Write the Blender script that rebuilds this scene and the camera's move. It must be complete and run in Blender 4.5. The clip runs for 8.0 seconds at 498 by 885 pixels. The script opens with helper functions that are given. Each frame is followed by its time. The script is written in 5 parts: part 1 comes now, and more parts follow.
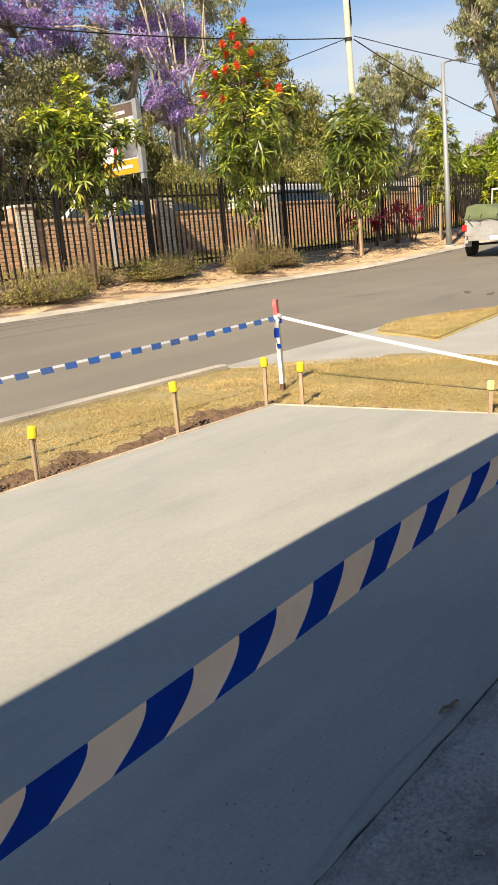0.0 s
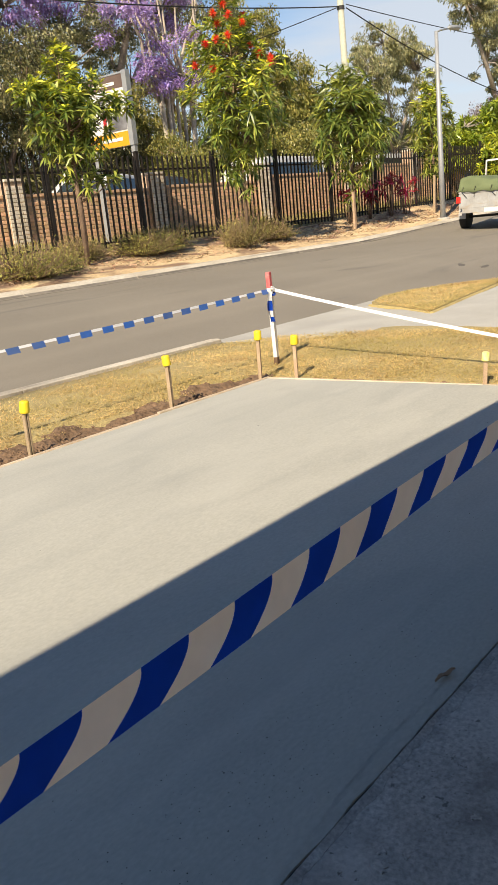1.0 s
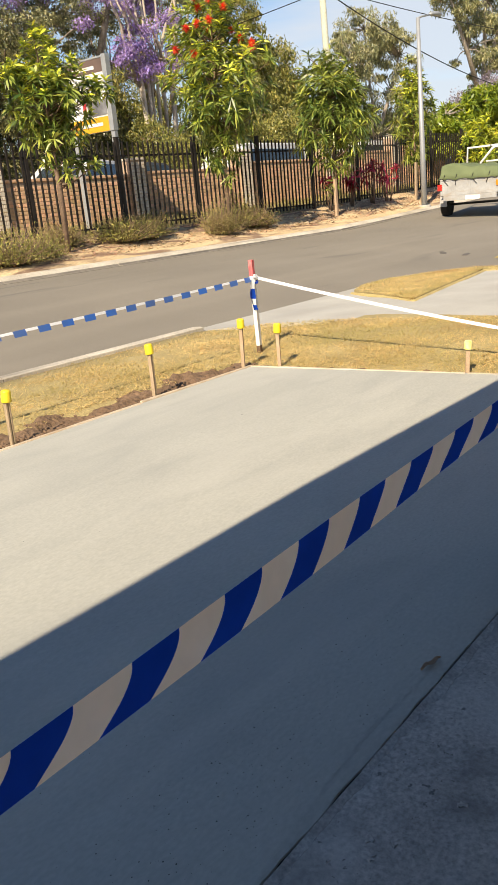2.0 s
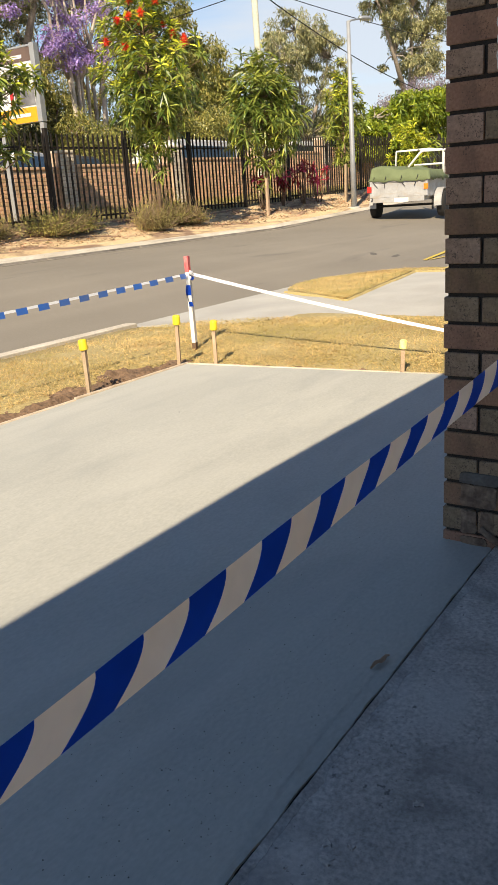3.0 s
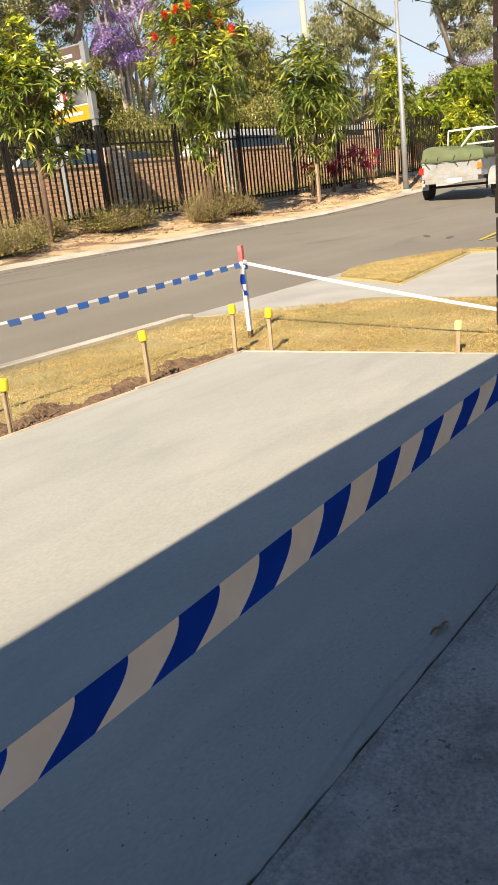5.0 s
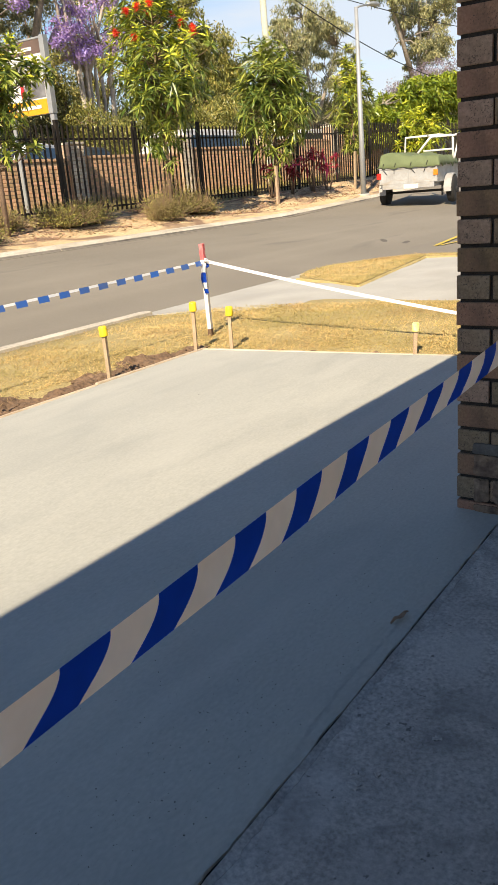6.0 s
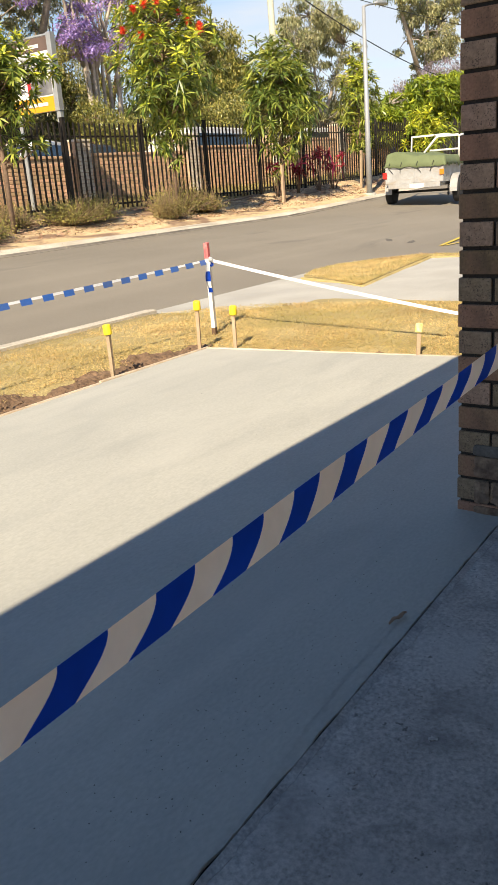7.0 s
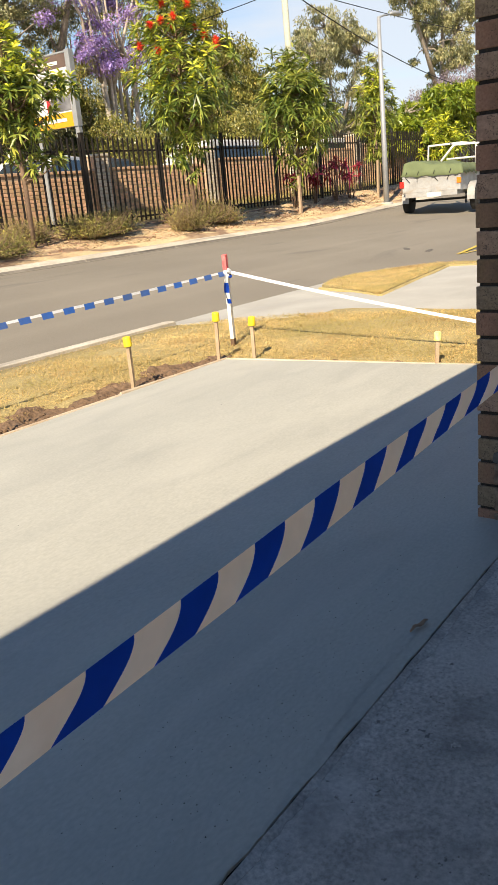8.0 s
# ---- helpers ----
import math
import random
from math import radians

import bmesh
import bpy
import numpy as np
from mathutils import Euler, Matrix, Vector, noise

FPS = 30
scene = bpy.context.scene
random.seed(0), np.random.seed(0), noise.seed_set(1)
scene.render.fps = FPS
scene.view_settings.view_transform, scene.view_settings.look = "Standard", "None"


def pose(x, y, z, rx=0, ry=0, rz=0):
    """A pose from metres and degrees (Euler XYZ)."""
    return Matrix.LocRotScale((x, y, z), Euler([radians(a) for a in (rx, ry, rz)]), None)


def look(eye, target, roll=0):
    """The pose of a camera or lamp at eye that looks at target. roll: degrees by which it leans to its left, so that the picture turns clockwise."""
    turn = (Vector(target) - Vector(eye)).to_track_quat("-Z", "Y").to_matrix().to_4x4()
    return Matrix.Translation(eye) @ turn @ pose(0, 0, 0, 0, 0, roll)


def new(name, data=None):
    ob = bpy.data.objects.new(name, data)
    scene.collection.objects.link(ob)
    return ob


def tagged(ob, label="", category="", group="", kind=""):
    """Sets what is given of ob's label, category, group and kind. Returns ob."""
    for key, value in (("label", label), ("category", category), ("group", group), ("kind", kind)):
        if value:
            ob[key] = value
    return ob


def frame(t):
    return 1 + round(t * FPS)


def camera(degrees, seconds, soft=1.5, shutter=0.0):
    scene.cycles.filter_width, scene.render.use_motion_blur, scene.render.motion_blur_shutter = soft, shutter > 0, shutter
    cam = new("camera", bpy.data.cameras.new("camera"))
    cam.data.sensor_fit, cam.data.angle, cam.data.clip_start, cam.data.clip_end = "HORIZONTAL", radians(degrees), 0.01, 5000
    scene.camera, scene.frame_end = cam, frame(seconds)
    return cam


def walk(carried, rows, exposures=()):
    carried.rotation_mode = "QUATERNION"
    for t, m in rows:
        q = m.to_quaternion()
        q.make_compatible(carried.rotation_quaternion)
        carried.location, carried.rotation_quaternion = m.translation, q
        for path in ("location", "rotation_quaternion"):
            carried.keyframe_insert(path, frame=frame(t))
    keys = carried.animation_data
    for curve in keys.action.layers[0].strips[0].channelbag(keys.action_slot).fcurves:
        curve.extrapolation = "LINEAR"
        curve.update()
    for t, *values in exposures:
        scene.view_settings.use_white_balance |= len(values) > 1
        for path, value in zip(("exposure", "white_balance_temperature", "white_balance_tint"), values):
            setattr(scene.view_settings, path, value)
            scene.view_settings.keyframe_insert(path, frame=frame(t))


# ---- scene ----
cam = camera(34.3, 8.0, soft=1.1)

PATH = [
    (0, (-2.419, -1.028, 1.18), (-0.98, 0.277, 0.702), -5.3),
    (0.5, (-2.416, -1.031, 1.174), (-1.02, 0.319, 0.696), -5.8),
    (1, (-2.408, -1.016, 1.159), (-0.975, 0.272, 0.623), -5.7),
    (2.3, (-2.409, -0.991, 1.166), (-0.942, 0.237, 0.586), -5.4),
    (2.5, (-2.4, -0.973, 1.155), (-0.905, 0.22, 0.57), -5.1),
    (3, (-2.407, -0.938, 1.154), (-0.85, 0.172, 0.567), -3.9),
    (3.5, (-2.418, -0.922, 1.16), (-0.843, 0.167, 0.584), -2.4),
    (4, (-2.418, -0.968, 1.162), (-0.864, 0.15, 0.582), -2.7),
    (4.5, (-2.433, -0.991, 1.141), (-1.031, 0.3, 0.533), -6.7),
    (5, (-2.499, -0.991, 1.157), (-1.031, 0.228, 0.557), -6.5),
    (5.2, (-2.514, -0.975, 1.139), (-0.982, 0.159, 0.532), -6.1),
    (6.5, (-2.558, -0.996, 1.155), (-1.029, 0.14, 0.545), -4.4),
    (7, (-2.554, -1.001, 1.157), (-1.026, 0.136, 0.545), -4.4),
    (7.5, (-2.563, -1.008, 1.158), (-1.039, 0.139, 0.557), -4.9),
    (8, (-2.575, -1.013, 1.163), (-1.068, 0.165, 0.579), -5.3),
]
walk(cam, [(t, look(eye, target, roll)) for t, eye, target, roll in PATH], exposures=[(0, 0.60), (1.1, 0.55), (2.5, 0.67), (3.0, 0.67), (3.5, 0.78), (4.0, 0.85), (4.5, 0.73), (5.2, 0.70), (6.5, 0.79), (8, 0.76)])

# ---- world, sun, exposure ----
SUN_AWAY = Vector((1.17, 0.41, -1.0)).normalized()
world = bpy.data.worlds.new("sky")
scene.world = world
world.use_nodes = True
wn, wl = world.node_tree.nodes, world.node_tree.links
sky = wn.new("ShaderNodeTexSky")
sky.sky_type = "NISHITA"
sky.sun_disc = False
sky.sun_elevation = math.asin(-SUN_AWAY.z)
sky.sun_rotation = math.atan2(-SUN_AWAY.x, -SUN_AWAY.y) % (2 * math.pi)
sky.air_density, sky.dust_density, sky.ozone_density = 1.0, 0.0, 3.2
tc = wn.new("ShaderNodeTexCoord")
stretch = wn.new("ShaderNodeMapping")
stretch.inputs["Scale"].default_value = (1.6, 1.6, 9.0)
cl = wn.new("ShaderNodeTexNoise")
cl.inputs["Scale"].default_value = 1.3
cl.inputs["Detail"].default_value = 7
cl.inputs["Roughness"].default_value = 0.55
ramp = wn.new("ShaderNodeValToRGB")
ramp.color_ramp.elements[0].position, ramp.color_ramp.elements[1].position = 0.26, 0.50
ramp.color_ramp.elements[1].color = (0.85, 0.85, 0.85, 1)
sep = wn.new("ShaderNodeSeparateXYZ")
low = wn.new("ShaderNodeMapRange")
low.inputs["From Min"].default_value, low.inputs["From Max"].default_value = 0.205, 0.245
low.inputs["To Min"].default_value, low.inputs["To Max"].default_value = 1.0, 0.03
mul = wn.new("ShaderNodeMath")
mul.operation = "MULTIPLY"
mix = wn.new("ShaderNodeMix")
mix.data_type = "RGBA"
mix.inputs["B"].default_value = (5.7, 6.05, 6.55, 1)
bg = wn["Background"]
bg.inputs["Strength"].default_value = 0.085
wl.new(tc.outputs["Generated"], stretch.inputs["Vector"])
wl.new(stretch.outputs["Vector"], cl.inputs["Vector"])
wl.new(cl.outputs["Fac"], ramp.inputs["Fac"])
wl.new(tc.outputs["Generated"], sep.inputs["Vector"])
wl.new(sep.outputs["Z"], low.inputs["Value"])
wl.new(ramp.outputs["Color"], mul.inputs[0])
wl.new(low.outputs["Result"], mul.inputs[1])
wl.new(mul.outputs["Value"], mix.inputs["Factor"])
wl.new(sky.outputs["Color"], mix.inputs["A"])
wl.new(mix.outputs["Result"], bg.inputs["Color"])

sun = new("sun", bpy.data.lights.new("sun", "SUN"))
sun.data.energy, sun.data.angle, sun.data.color = 5.0, radians(0.42), (1.0, 0.842, 0.62)
sun.matrix_world = look(-30 * SUN_AWAY, (0, 0, 0))


# ---- materials ----
def shader(name, base, rough=0.8, var=None, scale=6.0, fine=60.0, fine_amount=0.25, bump=0.3, bump_size=0.01,
           metal=0.0, random_by="", random_amount=0.2, translucent=0.0, spec=0.5, extra=None, grain=None):
    """A surface with mottling at two sizes, fine relief and, if wanted, a change from piece to piece."""
    m = bpy.data.materials.new(name)
    m.use_nodes = True
    n, l = m.node_tree.nodes, m.node_tree.links
    bsdf = n["Principled BSDF"]
    bsdf.inputs["Roughness"].default_value = rough
    bsdf.inputs["Metallic"].default_value = metal
    bsdf.inputs["Specular IOR Level"].default_value = spec
    var = var or tuple(c * 0.75 for c in base)
    co = n.new("ShaderNodeTexCoord")
    big = n.new("ShaderNodeTexNoise")
    big.inputs["Scale"].default_value, big.inputs["Detail"].default_value = scale, 5
    l.new(co.outputs["Object"], big.inputs["Vector"])
    r1 = n.new("ShaderNodeMapRange")
    r1.inputs["From Min"].default_value, r1.inputs["From Max"].default_value = 0.32, 0.68
    l.new(big.outputs["Fac"], r1.inputs["Value"])
    mx = n.new("ShaderNodeMix")
    mx.data_type = "RGBA"
    mx.inputs["A"].default_value, mx.inputs["B"].default_value = (*base, 1), (*var, 1)
    l.new(r1.outputs["Result"], mx.inputs["Factor"])
    small = n.new("ShaderNodeTexNoise")
    small.inputs["Scale"].default_value, small.inputs["Detail"].default_value = fine, 4
    if grain:
        gm = n.new("ShaderNodeMapping")
        gm.inputs["Scale"].default_value = grain
        l.new(co.outputs["Object"], gm.inputs["Vector"])
        l.new(gm.outputs["Vector"], small.inputs["Vector"])
    else:
        l.new(co.outputs["Object"], small.inputs["Vector"])
    r2 = n.new("ShaderNodeMapRange")
    r2.inputs["From Min"].default_value, r2.inputs["From Max"].default_value = 0.25, 0.75
    r2.inputs["To Min"].default_value, r2.inputs["To Max"].default_value = 1 - fine_amount, 1 + fine_amount
    l.new(small.outputs["Fac"], r2.inputs["Value"])
    hsv = n.new("ShaderNodeHueSaturation")
    l.new(mx.outputs["Result"], hsv.inputs["Color"])
    val = r2.outputs["Result"]
    if random_by:
        if random_by == "object":
            rnd = n.new("ShaderNodeObjectInfo").outputs["Random"]
        else:
            rnd = n.new("ShaderNodeNewGeometry").outputs["Random Per Island"]
        r3 = n.new("ShaderNodeMapRange")
        r3.inputs["To Min"].default_value, r3.inputs["To Max"].default_value = 1 - random_amount, 1 + random_amount
        l.new(rnd, r3.inputs["Value"])
        mm = n.new("ShaderNodeMath")
        mm.operation = "MULTIPLY"
        l.new(val, mm.inputs[0])
        l.new(r3.outputs["Result"], mm.inputs[1])
        val = mm.outputs["Value"]
        r4 = n.new("ShaderNodeMapRange")
        r4.inputs["To Min"].default_value, r4.inputs["To Max"].default_value = 0.5 + 0.06 * random_amount, 0.5 - 0.06 * random_amount
        l.new(rnd, r4.inputs["Value"])
        l.new(r4.outputs["Result"], hsv.inputs["Hue"])
    l.new(val, hsv.inputs["Value"])
    out = hsv.outputs["Color"]
    if extra:
        out = extra(n, l, co, out)
    l.new(out, bsdf.inputs["Base Color"])
    if bump:
        bp = n.new("ShaderNodeBump")
        bp.inputs["Strength"].default_value, bp.inputs["Distance"].default_value = bump, bump_size
        l.new(small.outputs["Fac"], bp.inputs["Height"])
        l.new(bp.outputs["Normal"], bsdf.inputs["Normal"])
    if translucent:
        tr = n.new("ShaderNodeBsdfTranslucent")
        l.new(out, tr.inputs["Color"])
        ms = n.new("ShaderNodeMixShader")
        ms.inputs["Fac"].default_value = translucent
        l.new(bsdf.outputs["BSDF"], ms.inputs[1])
        l.new(tr.outputs["BSDF"], ms.inputs[2])
        l.new(ms.outputs["Shader"], n["Material Output"].inputs["Surface"])
    return m


def specks(colour, scale, threshold, amount):
    """Scattered dark pits or pale grit of one size."""
    def add(n, l, co, colour_in):
        v = n.new("ShaderNodeTexVoronoi")
        v.inputs["Scale"].default_value = scale
        l.new(co.outputs["Object"], v.inputs["Vector"])
        r = n.new("ShaderNodeMapRange")
        r.inputs["From Min"].default_value, r.inputs["From Max"].default_value = threshold, threshold * 0.6
        r.inputs["To Max"].default_value = amount
        l.new(v.outputs["Distance"], r.inputs["Value"])
        patchy = n.new("ShaderNodeTexNoise")
        patchy.inputs["Scale"].default_value = 2.2
        l.new(co.outputs["Object"], patchy.inputs["Vector"])
        pr = n.new("ShaderNodeMapRange")
        pr.inputs["From Min"].default_value, pr.inputs["From Max"].default_value = 0.45, 0.6
        l.new(patchy.outputs["Fac"], pr.inputs["Value"])
        mu = n.new("ShaderNodeMath")
        mu.operation = "MULTIPLY"
        l.new(r.outputs["Result"], mu.inputs[0])
        l.new(pr.outputs["Result"], mu.inputs[1])
        mx = n.new("ShaderNodeMix")
        mx.data_type = "RGBA"
        mx.inputs["B"].default_value = (*colour, 1)
        l.new(mu.outputs["Value"], mx.inputs["Factor"])
        l.new(colour_in, mx.inputs["A"])
        return mx.outputs["Result"]
    return add


def flecks(colour, scale, cut, amount, patch_scale=3.0):
    """Ragged pits and iron spots that gather in patches."""
    def add(n, l, co, colour_in):
        v = n.new("ShaderNodeTexNoise")
        v.inputs["Scale"].default_value, v.inputs["Detail"].default_value = scale, 3
        v.inputs["Roughness"].default_value = 0.6
        l.new(co.outputs["Object"], v.inputs["Vector"])
        gather = n.new("ShaderNodeTexNoise")
        gather.inputs["Scale"].default_value, gather.inputs["Detail"].default_value = patch_scale, 2
        where = n.new("ShaderNodeObjectInfo")
        shift = n.new("ShaderNodeVectorMath")
        shift.operation = "ADD"
        l.new(co.outputs["Object"], shift.inputs[0])
        l.new(where.outputs["Location"], shift.inputs[1])
        l.new(shift.outputs["Vector"], gather.inputs["Vector"])
        l.new(shift.outputs["Vector"], v.inputs["Vector"])
        sm = n.new("ShaderNodeMath")
        sm.operation = "MULTIPLY_ADD"
        sm.inputs[1].default_value = 0.45
        l.new(gather.outputs["Fac"], sm.inputs[0])
        l.new(v.outputs["Fac"], sm.inputs[2])
        r = n.new("ShaderNodeMapRange")
        r.inputs["From Min"].default_value, r.inputs["From Max"].default_value = cut, cut + 0.06
        r.inputs["To Max"].default_value = amount
        l.new(sm.outputs["Value"], r.inputs["Value"])
        mx = n.new("ShaderNodeMix")
        mx.data_type = "RGBA"
        mx.inputs["B"].default_value = (*colour, 1)
        l.new(r.outputs["Result"], mx.inputs["Factor"])
        l.new(colour_in, mx.inputs["A"])
        return mx.outputs["Result"]
    return add


def streaks(colour, scale, stretch_by, amount, low_cut=0.5, high_cut=0.75):
    """Long soft stains or trowel sweeps."""
    def add(n, l, co, colour_in):
        mp = n.new("ShaderNodeMapping")
        mp.inputs["Scale"].default_value = stretch_by
        mp.inputs["Rotation"].default_value = (0, 0, 0.5)
        l.new(co.outputs["Object"], mp.inputs["Vector"])
        t = n.new("ShaderNodeTexNoise")
        t.inputs["Scale"].default_value, t.inputs["Detail"].default_value = scale, 6
        t.inputs["Distortion"].default_value = 0.6
        l.new(mp.outputs["Vector"], t.inputs["Vector"])
        r = n.new("ShaderNodeMapRange")
        r.inputs["From Min"].default_value, r.inputs["From Max"].default_value = low_cut, high_cut
        r.inputs["To Max"].default_value = amount
        l.new(t.outputs["Fac"], r.inputs["Value"])
        mx = n.new("ShaderNodeMix")
        mx.data_type = "RGBA"
        mx.inputs["B"].default_value = (*colour, 1)
        l.new(r.outputs["Result"], mx.inputs["Factor"])
        l.new(colour_in, mx.inputs["A"])
        return mx.outputs["Result"]
    return add


def both(f, g):
    return lambda n, l, co, c: g(n, l, co, f(n, l, co, c))


NEW_CONCRETE = shader("new_concrete", (0.464, 0.463, 0.415), 0.75, (0.420, 0.419, 0.378), 1.0, 95, 0.10, 0.16, 0.004, grain=(0.6, 1, 1),
                      extra=both(both(streaks((0.545, 0.54, 0.485), 1.3, (0.5, 2.0, 1), 0.55), streaks((0.33, 0.335, 0.315), 26, (0.2, 1.6, 1), 0.09, 0.50, 0.66)), both(both(streaks((0.335, 0.34, 0.315), 1.1, (0.6, 1.6, 1), 0.30, 0.50, 0.72), streaks((0.30, 0.305, 0.29), 3.5, (0.5, 1.6, 1), 0.26, 0.50, 0.72)), both(flecks((0.13, 0.135, 0.135), 34, 0.995, 0.85, 1.6), flecks((0.15, 0.15, 0.145), 75, 0.985, 0.7, 2.6)))))
OLD_CONCRETE = shader("old_concrete", (0.56, 0.525, 0.48), 0.9, (0.395, 0.365, 0.335), 3.0, 110, 0.36, 0.5, 0.004,
                      extra=both(both(streaks((0.57, 0.54, 0.50), 2.6, (1, 2, 1), 0.7, 0.52, 0.70), streaks((0.235, 0.215, 0.20), 7.0, (1, 1, 1), 0.55, 0.50, 0.68)), both(flecks((0.14, 0.13, 0.12), 60, 0.90, 0.8, 4.0), flecks((0.62, 0.60, 0.56), 95, 0.96, 0.6, 4.0))))
CHIPPED_EDGE = shader("pale_chipped_concrete", (0.70, 0.68, 0.63), 0.9, (0.46, 0.44, 0.41), 14, 120, 0.3, 0.5, 0.004)
PALE_CONCRETE = shader("pale_concrete", (0.50, 0.485, 0.435), 0.85, (0.42, 0.405, 0.365), 1.5, 90, 0.10, 0.25, 0.004,
                       extra=streaks((0.40, 0.37, 0.32), 1.0, (1, 2, 1), 0.5))
KERB = shader("kerb_concrete", (0.62, 0.565, 0.47), 0.9, (0.45, 0.40, 0.32), 1.8, 40, 0.2, 0.4, 0.006,
              extra=streaks((0.16, 0.14, 0.12), 1.2, (0.4, 4, 4), 0.6, 0.52, 0.7))
DARK_KERB = shader("dark_kerb_face", (0.10, 0.09, 0.078), 0.95, (0.23, 0.205, 0.17), 1.3, 30, 0.3, 0.4, 0.006)
ASPHALT = shader("asphalt", (0.252, 0.224, 0.180), 0.9, (0.218, 0.194, 0.156), 0.5, 190, 0.22, 0.5, 0.006,
                 extra=both(streaks((0.31, 0.275, 0.22), 0.8, (0.12, 1.4, 1), 0.6), streaks((0.09, 0.085, 0.08), 0.55, (0.6, 3.0, 1), 0.5, 0.62, 0.74)))
SOIL = shader("soil", (0.21, 0.135, 0.082), 0.95, (0.13, 0.082, 0.05), 5, 45, 0.4, 0.8, 0.02)
LAWN_SOIL = shader("lawn_base", (0.47, 0.38, 0.18), 0.95, (0.355, 0.28, 0.12), 2.2, 70, 0.35, 0.6, 0.012,
                   extra=streaks((0.30, 0.25, 0.08), 1.1, (1, 1.5, 1), 0.5))
EARTH = shader("verge_earth", (0.72, 0.55, 0.32), 0.95, (0.55, 0.40, 0.23), 0.9, 22, 0.3, 0.8, 0.02,
               extra=both(streaks((0.21, 0.13, 0.09), 1.5, (0.6, 1.6, 1), 0.9, 0.47, 0.60), specks((0.62, 0.50, 0.33), 16, 0.16, 0.8)))
FAR_GROUND = shader("far_ground", (0.30, 0.24, 0.11), 0.95, (0.20, 0.17, 0.07), 0.4, 8, 0.3, 0.3, 0.02)
GRASS = shader("dry_grass", (0.70, 0.54, 0.24), 0.85, (0.53, 0.405, 0.155), 0.9, 4, 0.2, 0, random_by="island", random_amount=0.3,
               translucent=0.25, extra=both(streaks((0.34, 0.32, 0.10), 0.8, (1, 1, 1), 0.6, 0.50, 0.68), streaks((0.42, 0.26, 0.13), 1.3, (1, 1, 1), 0.6, 0.54, 0.68)))
TIMBER = shader("raw_timber", (0.44, 0.33, 0.215), 0.85, (0.34, 0.25, 0.16), 8, 120, 0.2, 0.3, 0.003, random_by="object")
FORM_TIMBER = shader("pale_form_board", (0.60, 0.51, 0.38), 0.85, (0.44, 0.35, 0.24), 7, 120, 0.2, 0.3, 0.003, random_by="object")
WHITE_PAINT = shader("white_paint", (0.80, 0.79, 0.76), 0.6, (0.70, 0.68, 0.63), 12, 70, 0.06, 0.15, 0.002)
PINK_PAINT = shader("red_marking_paint", (0.78, 0.085, 0.10), 0.6, (0.80, 0.25, 0.24), 30, 60, 0.12, 0.1, 0.002)
YELLOW_CAP = shader("yellow_plastic", (0.86, 0.68, 0.03), 0.45, (0.80, 0.60, 0.03), 14, 60, 0.06, 0.05, 0.002)
# Greyer copy of the blue tape, with its sunlit sheen in the colour.
TAPE_SUNNY_BLUE = shader("sunlit_blue_tape", (0.025, 0.14, 0.58), 0.38, (0.085, 0.135, 0.29), 1.6, 30, 0.06, 0.05, 0.001, translucent=0.12)
TAPE_BLUE = shader("blue_tape", (0.007, 0.085, 0.68), 0.42, (0.006, 0.07, 0.58), 6, 30, 0.06, 0.05, 0.001, translucent=0.3)
# Warm tint paints in the sunlight that comes through the near tape.
TAPE_WHITE = shader("white_tape", (0.90, 0.775, 0.65), 0.45, (0.86, 0.70, 0.55), 6, 30, 0.04, 0.05, 0.001, translucent=0.6)
TAPE_COOL_WHITE = shader("cool_white_tape", (0.82, 0.84, 0.88), 0.4, (0.76, 0.79, 0.84), 6, 30, 0.04, 0.05, 0.001, translucent=0.12)
BRICK = shader("face_brick", (0.345, 0.215, 0.125), 0.92, (0.25, 0.15, 0.088), 14, 110, 0.28, 0.5, 0.003, random_by="object", random_amount=0.26,
               extra=both(both(streaks((0.40, 0.20, 0.135), 6, (1, 1, 1), 0.5, 0.5, 0.68), streaks((0.15, 0.105, 0.075), 9, (1, 2, 1), 0.55, 0.55, 0.72)), flecks((0.07, 0.052, 0.040), 150, 0.845, 0.6, 22.0)))
PALE_BRICK = shader("pale_speckled_brick", (0.40, 0.285, 0.19), 0.92, (0.30, 0.20, 0.13), 12, 110, 0.26, 0.5, 0.003, random_by="object", random_amount=0.24,
                    extra=both(streaks((0.35, 0.19, 0.13), 7, (1, 1, 1), 0.35, 0.52, 0.7), flecks((0.07, 0.055, 0.044), 170, 0.815, 0.7, 26.0)))
MORTAR = shader("dark_mortar", (0.05, 0.041, 0.034), 0.95, None, 20, 160, 0.4, 0.6, 0.004)
RENDER_PATCH = shader("cement_patch", (0.31, 0.225, 0.155), 0.95, (0.14, 0.095, 0.068), 26, 90, 0.3, 0.7, 0.005)
GREY_PATCH = shader("grey_cement", (0.175, 0.165, 0.145), 0.9, (0.12, 0.11, 0.098), 16, 90, 0.2, 0.5, 0.004)
PLASTER = shader("dark_ceiling_lining", (0.11, 0.12, 0.13), 0.9, None, 2, 60, 0.08, 0.1, 0.002)
FASCIA = shader("fascia_paint", (0.14, 0.15, 0.16), 0.6, None, 3, 60, 0.08, 0.1, 0.002)
FENCE_BLACK = shader("black_powder_coat", (0.017, 0.015, 0.014), 0.45, (0.028, 0.023, 0.02), 3, 60, 0.2, 0.05, 0.001, spec=0.2)
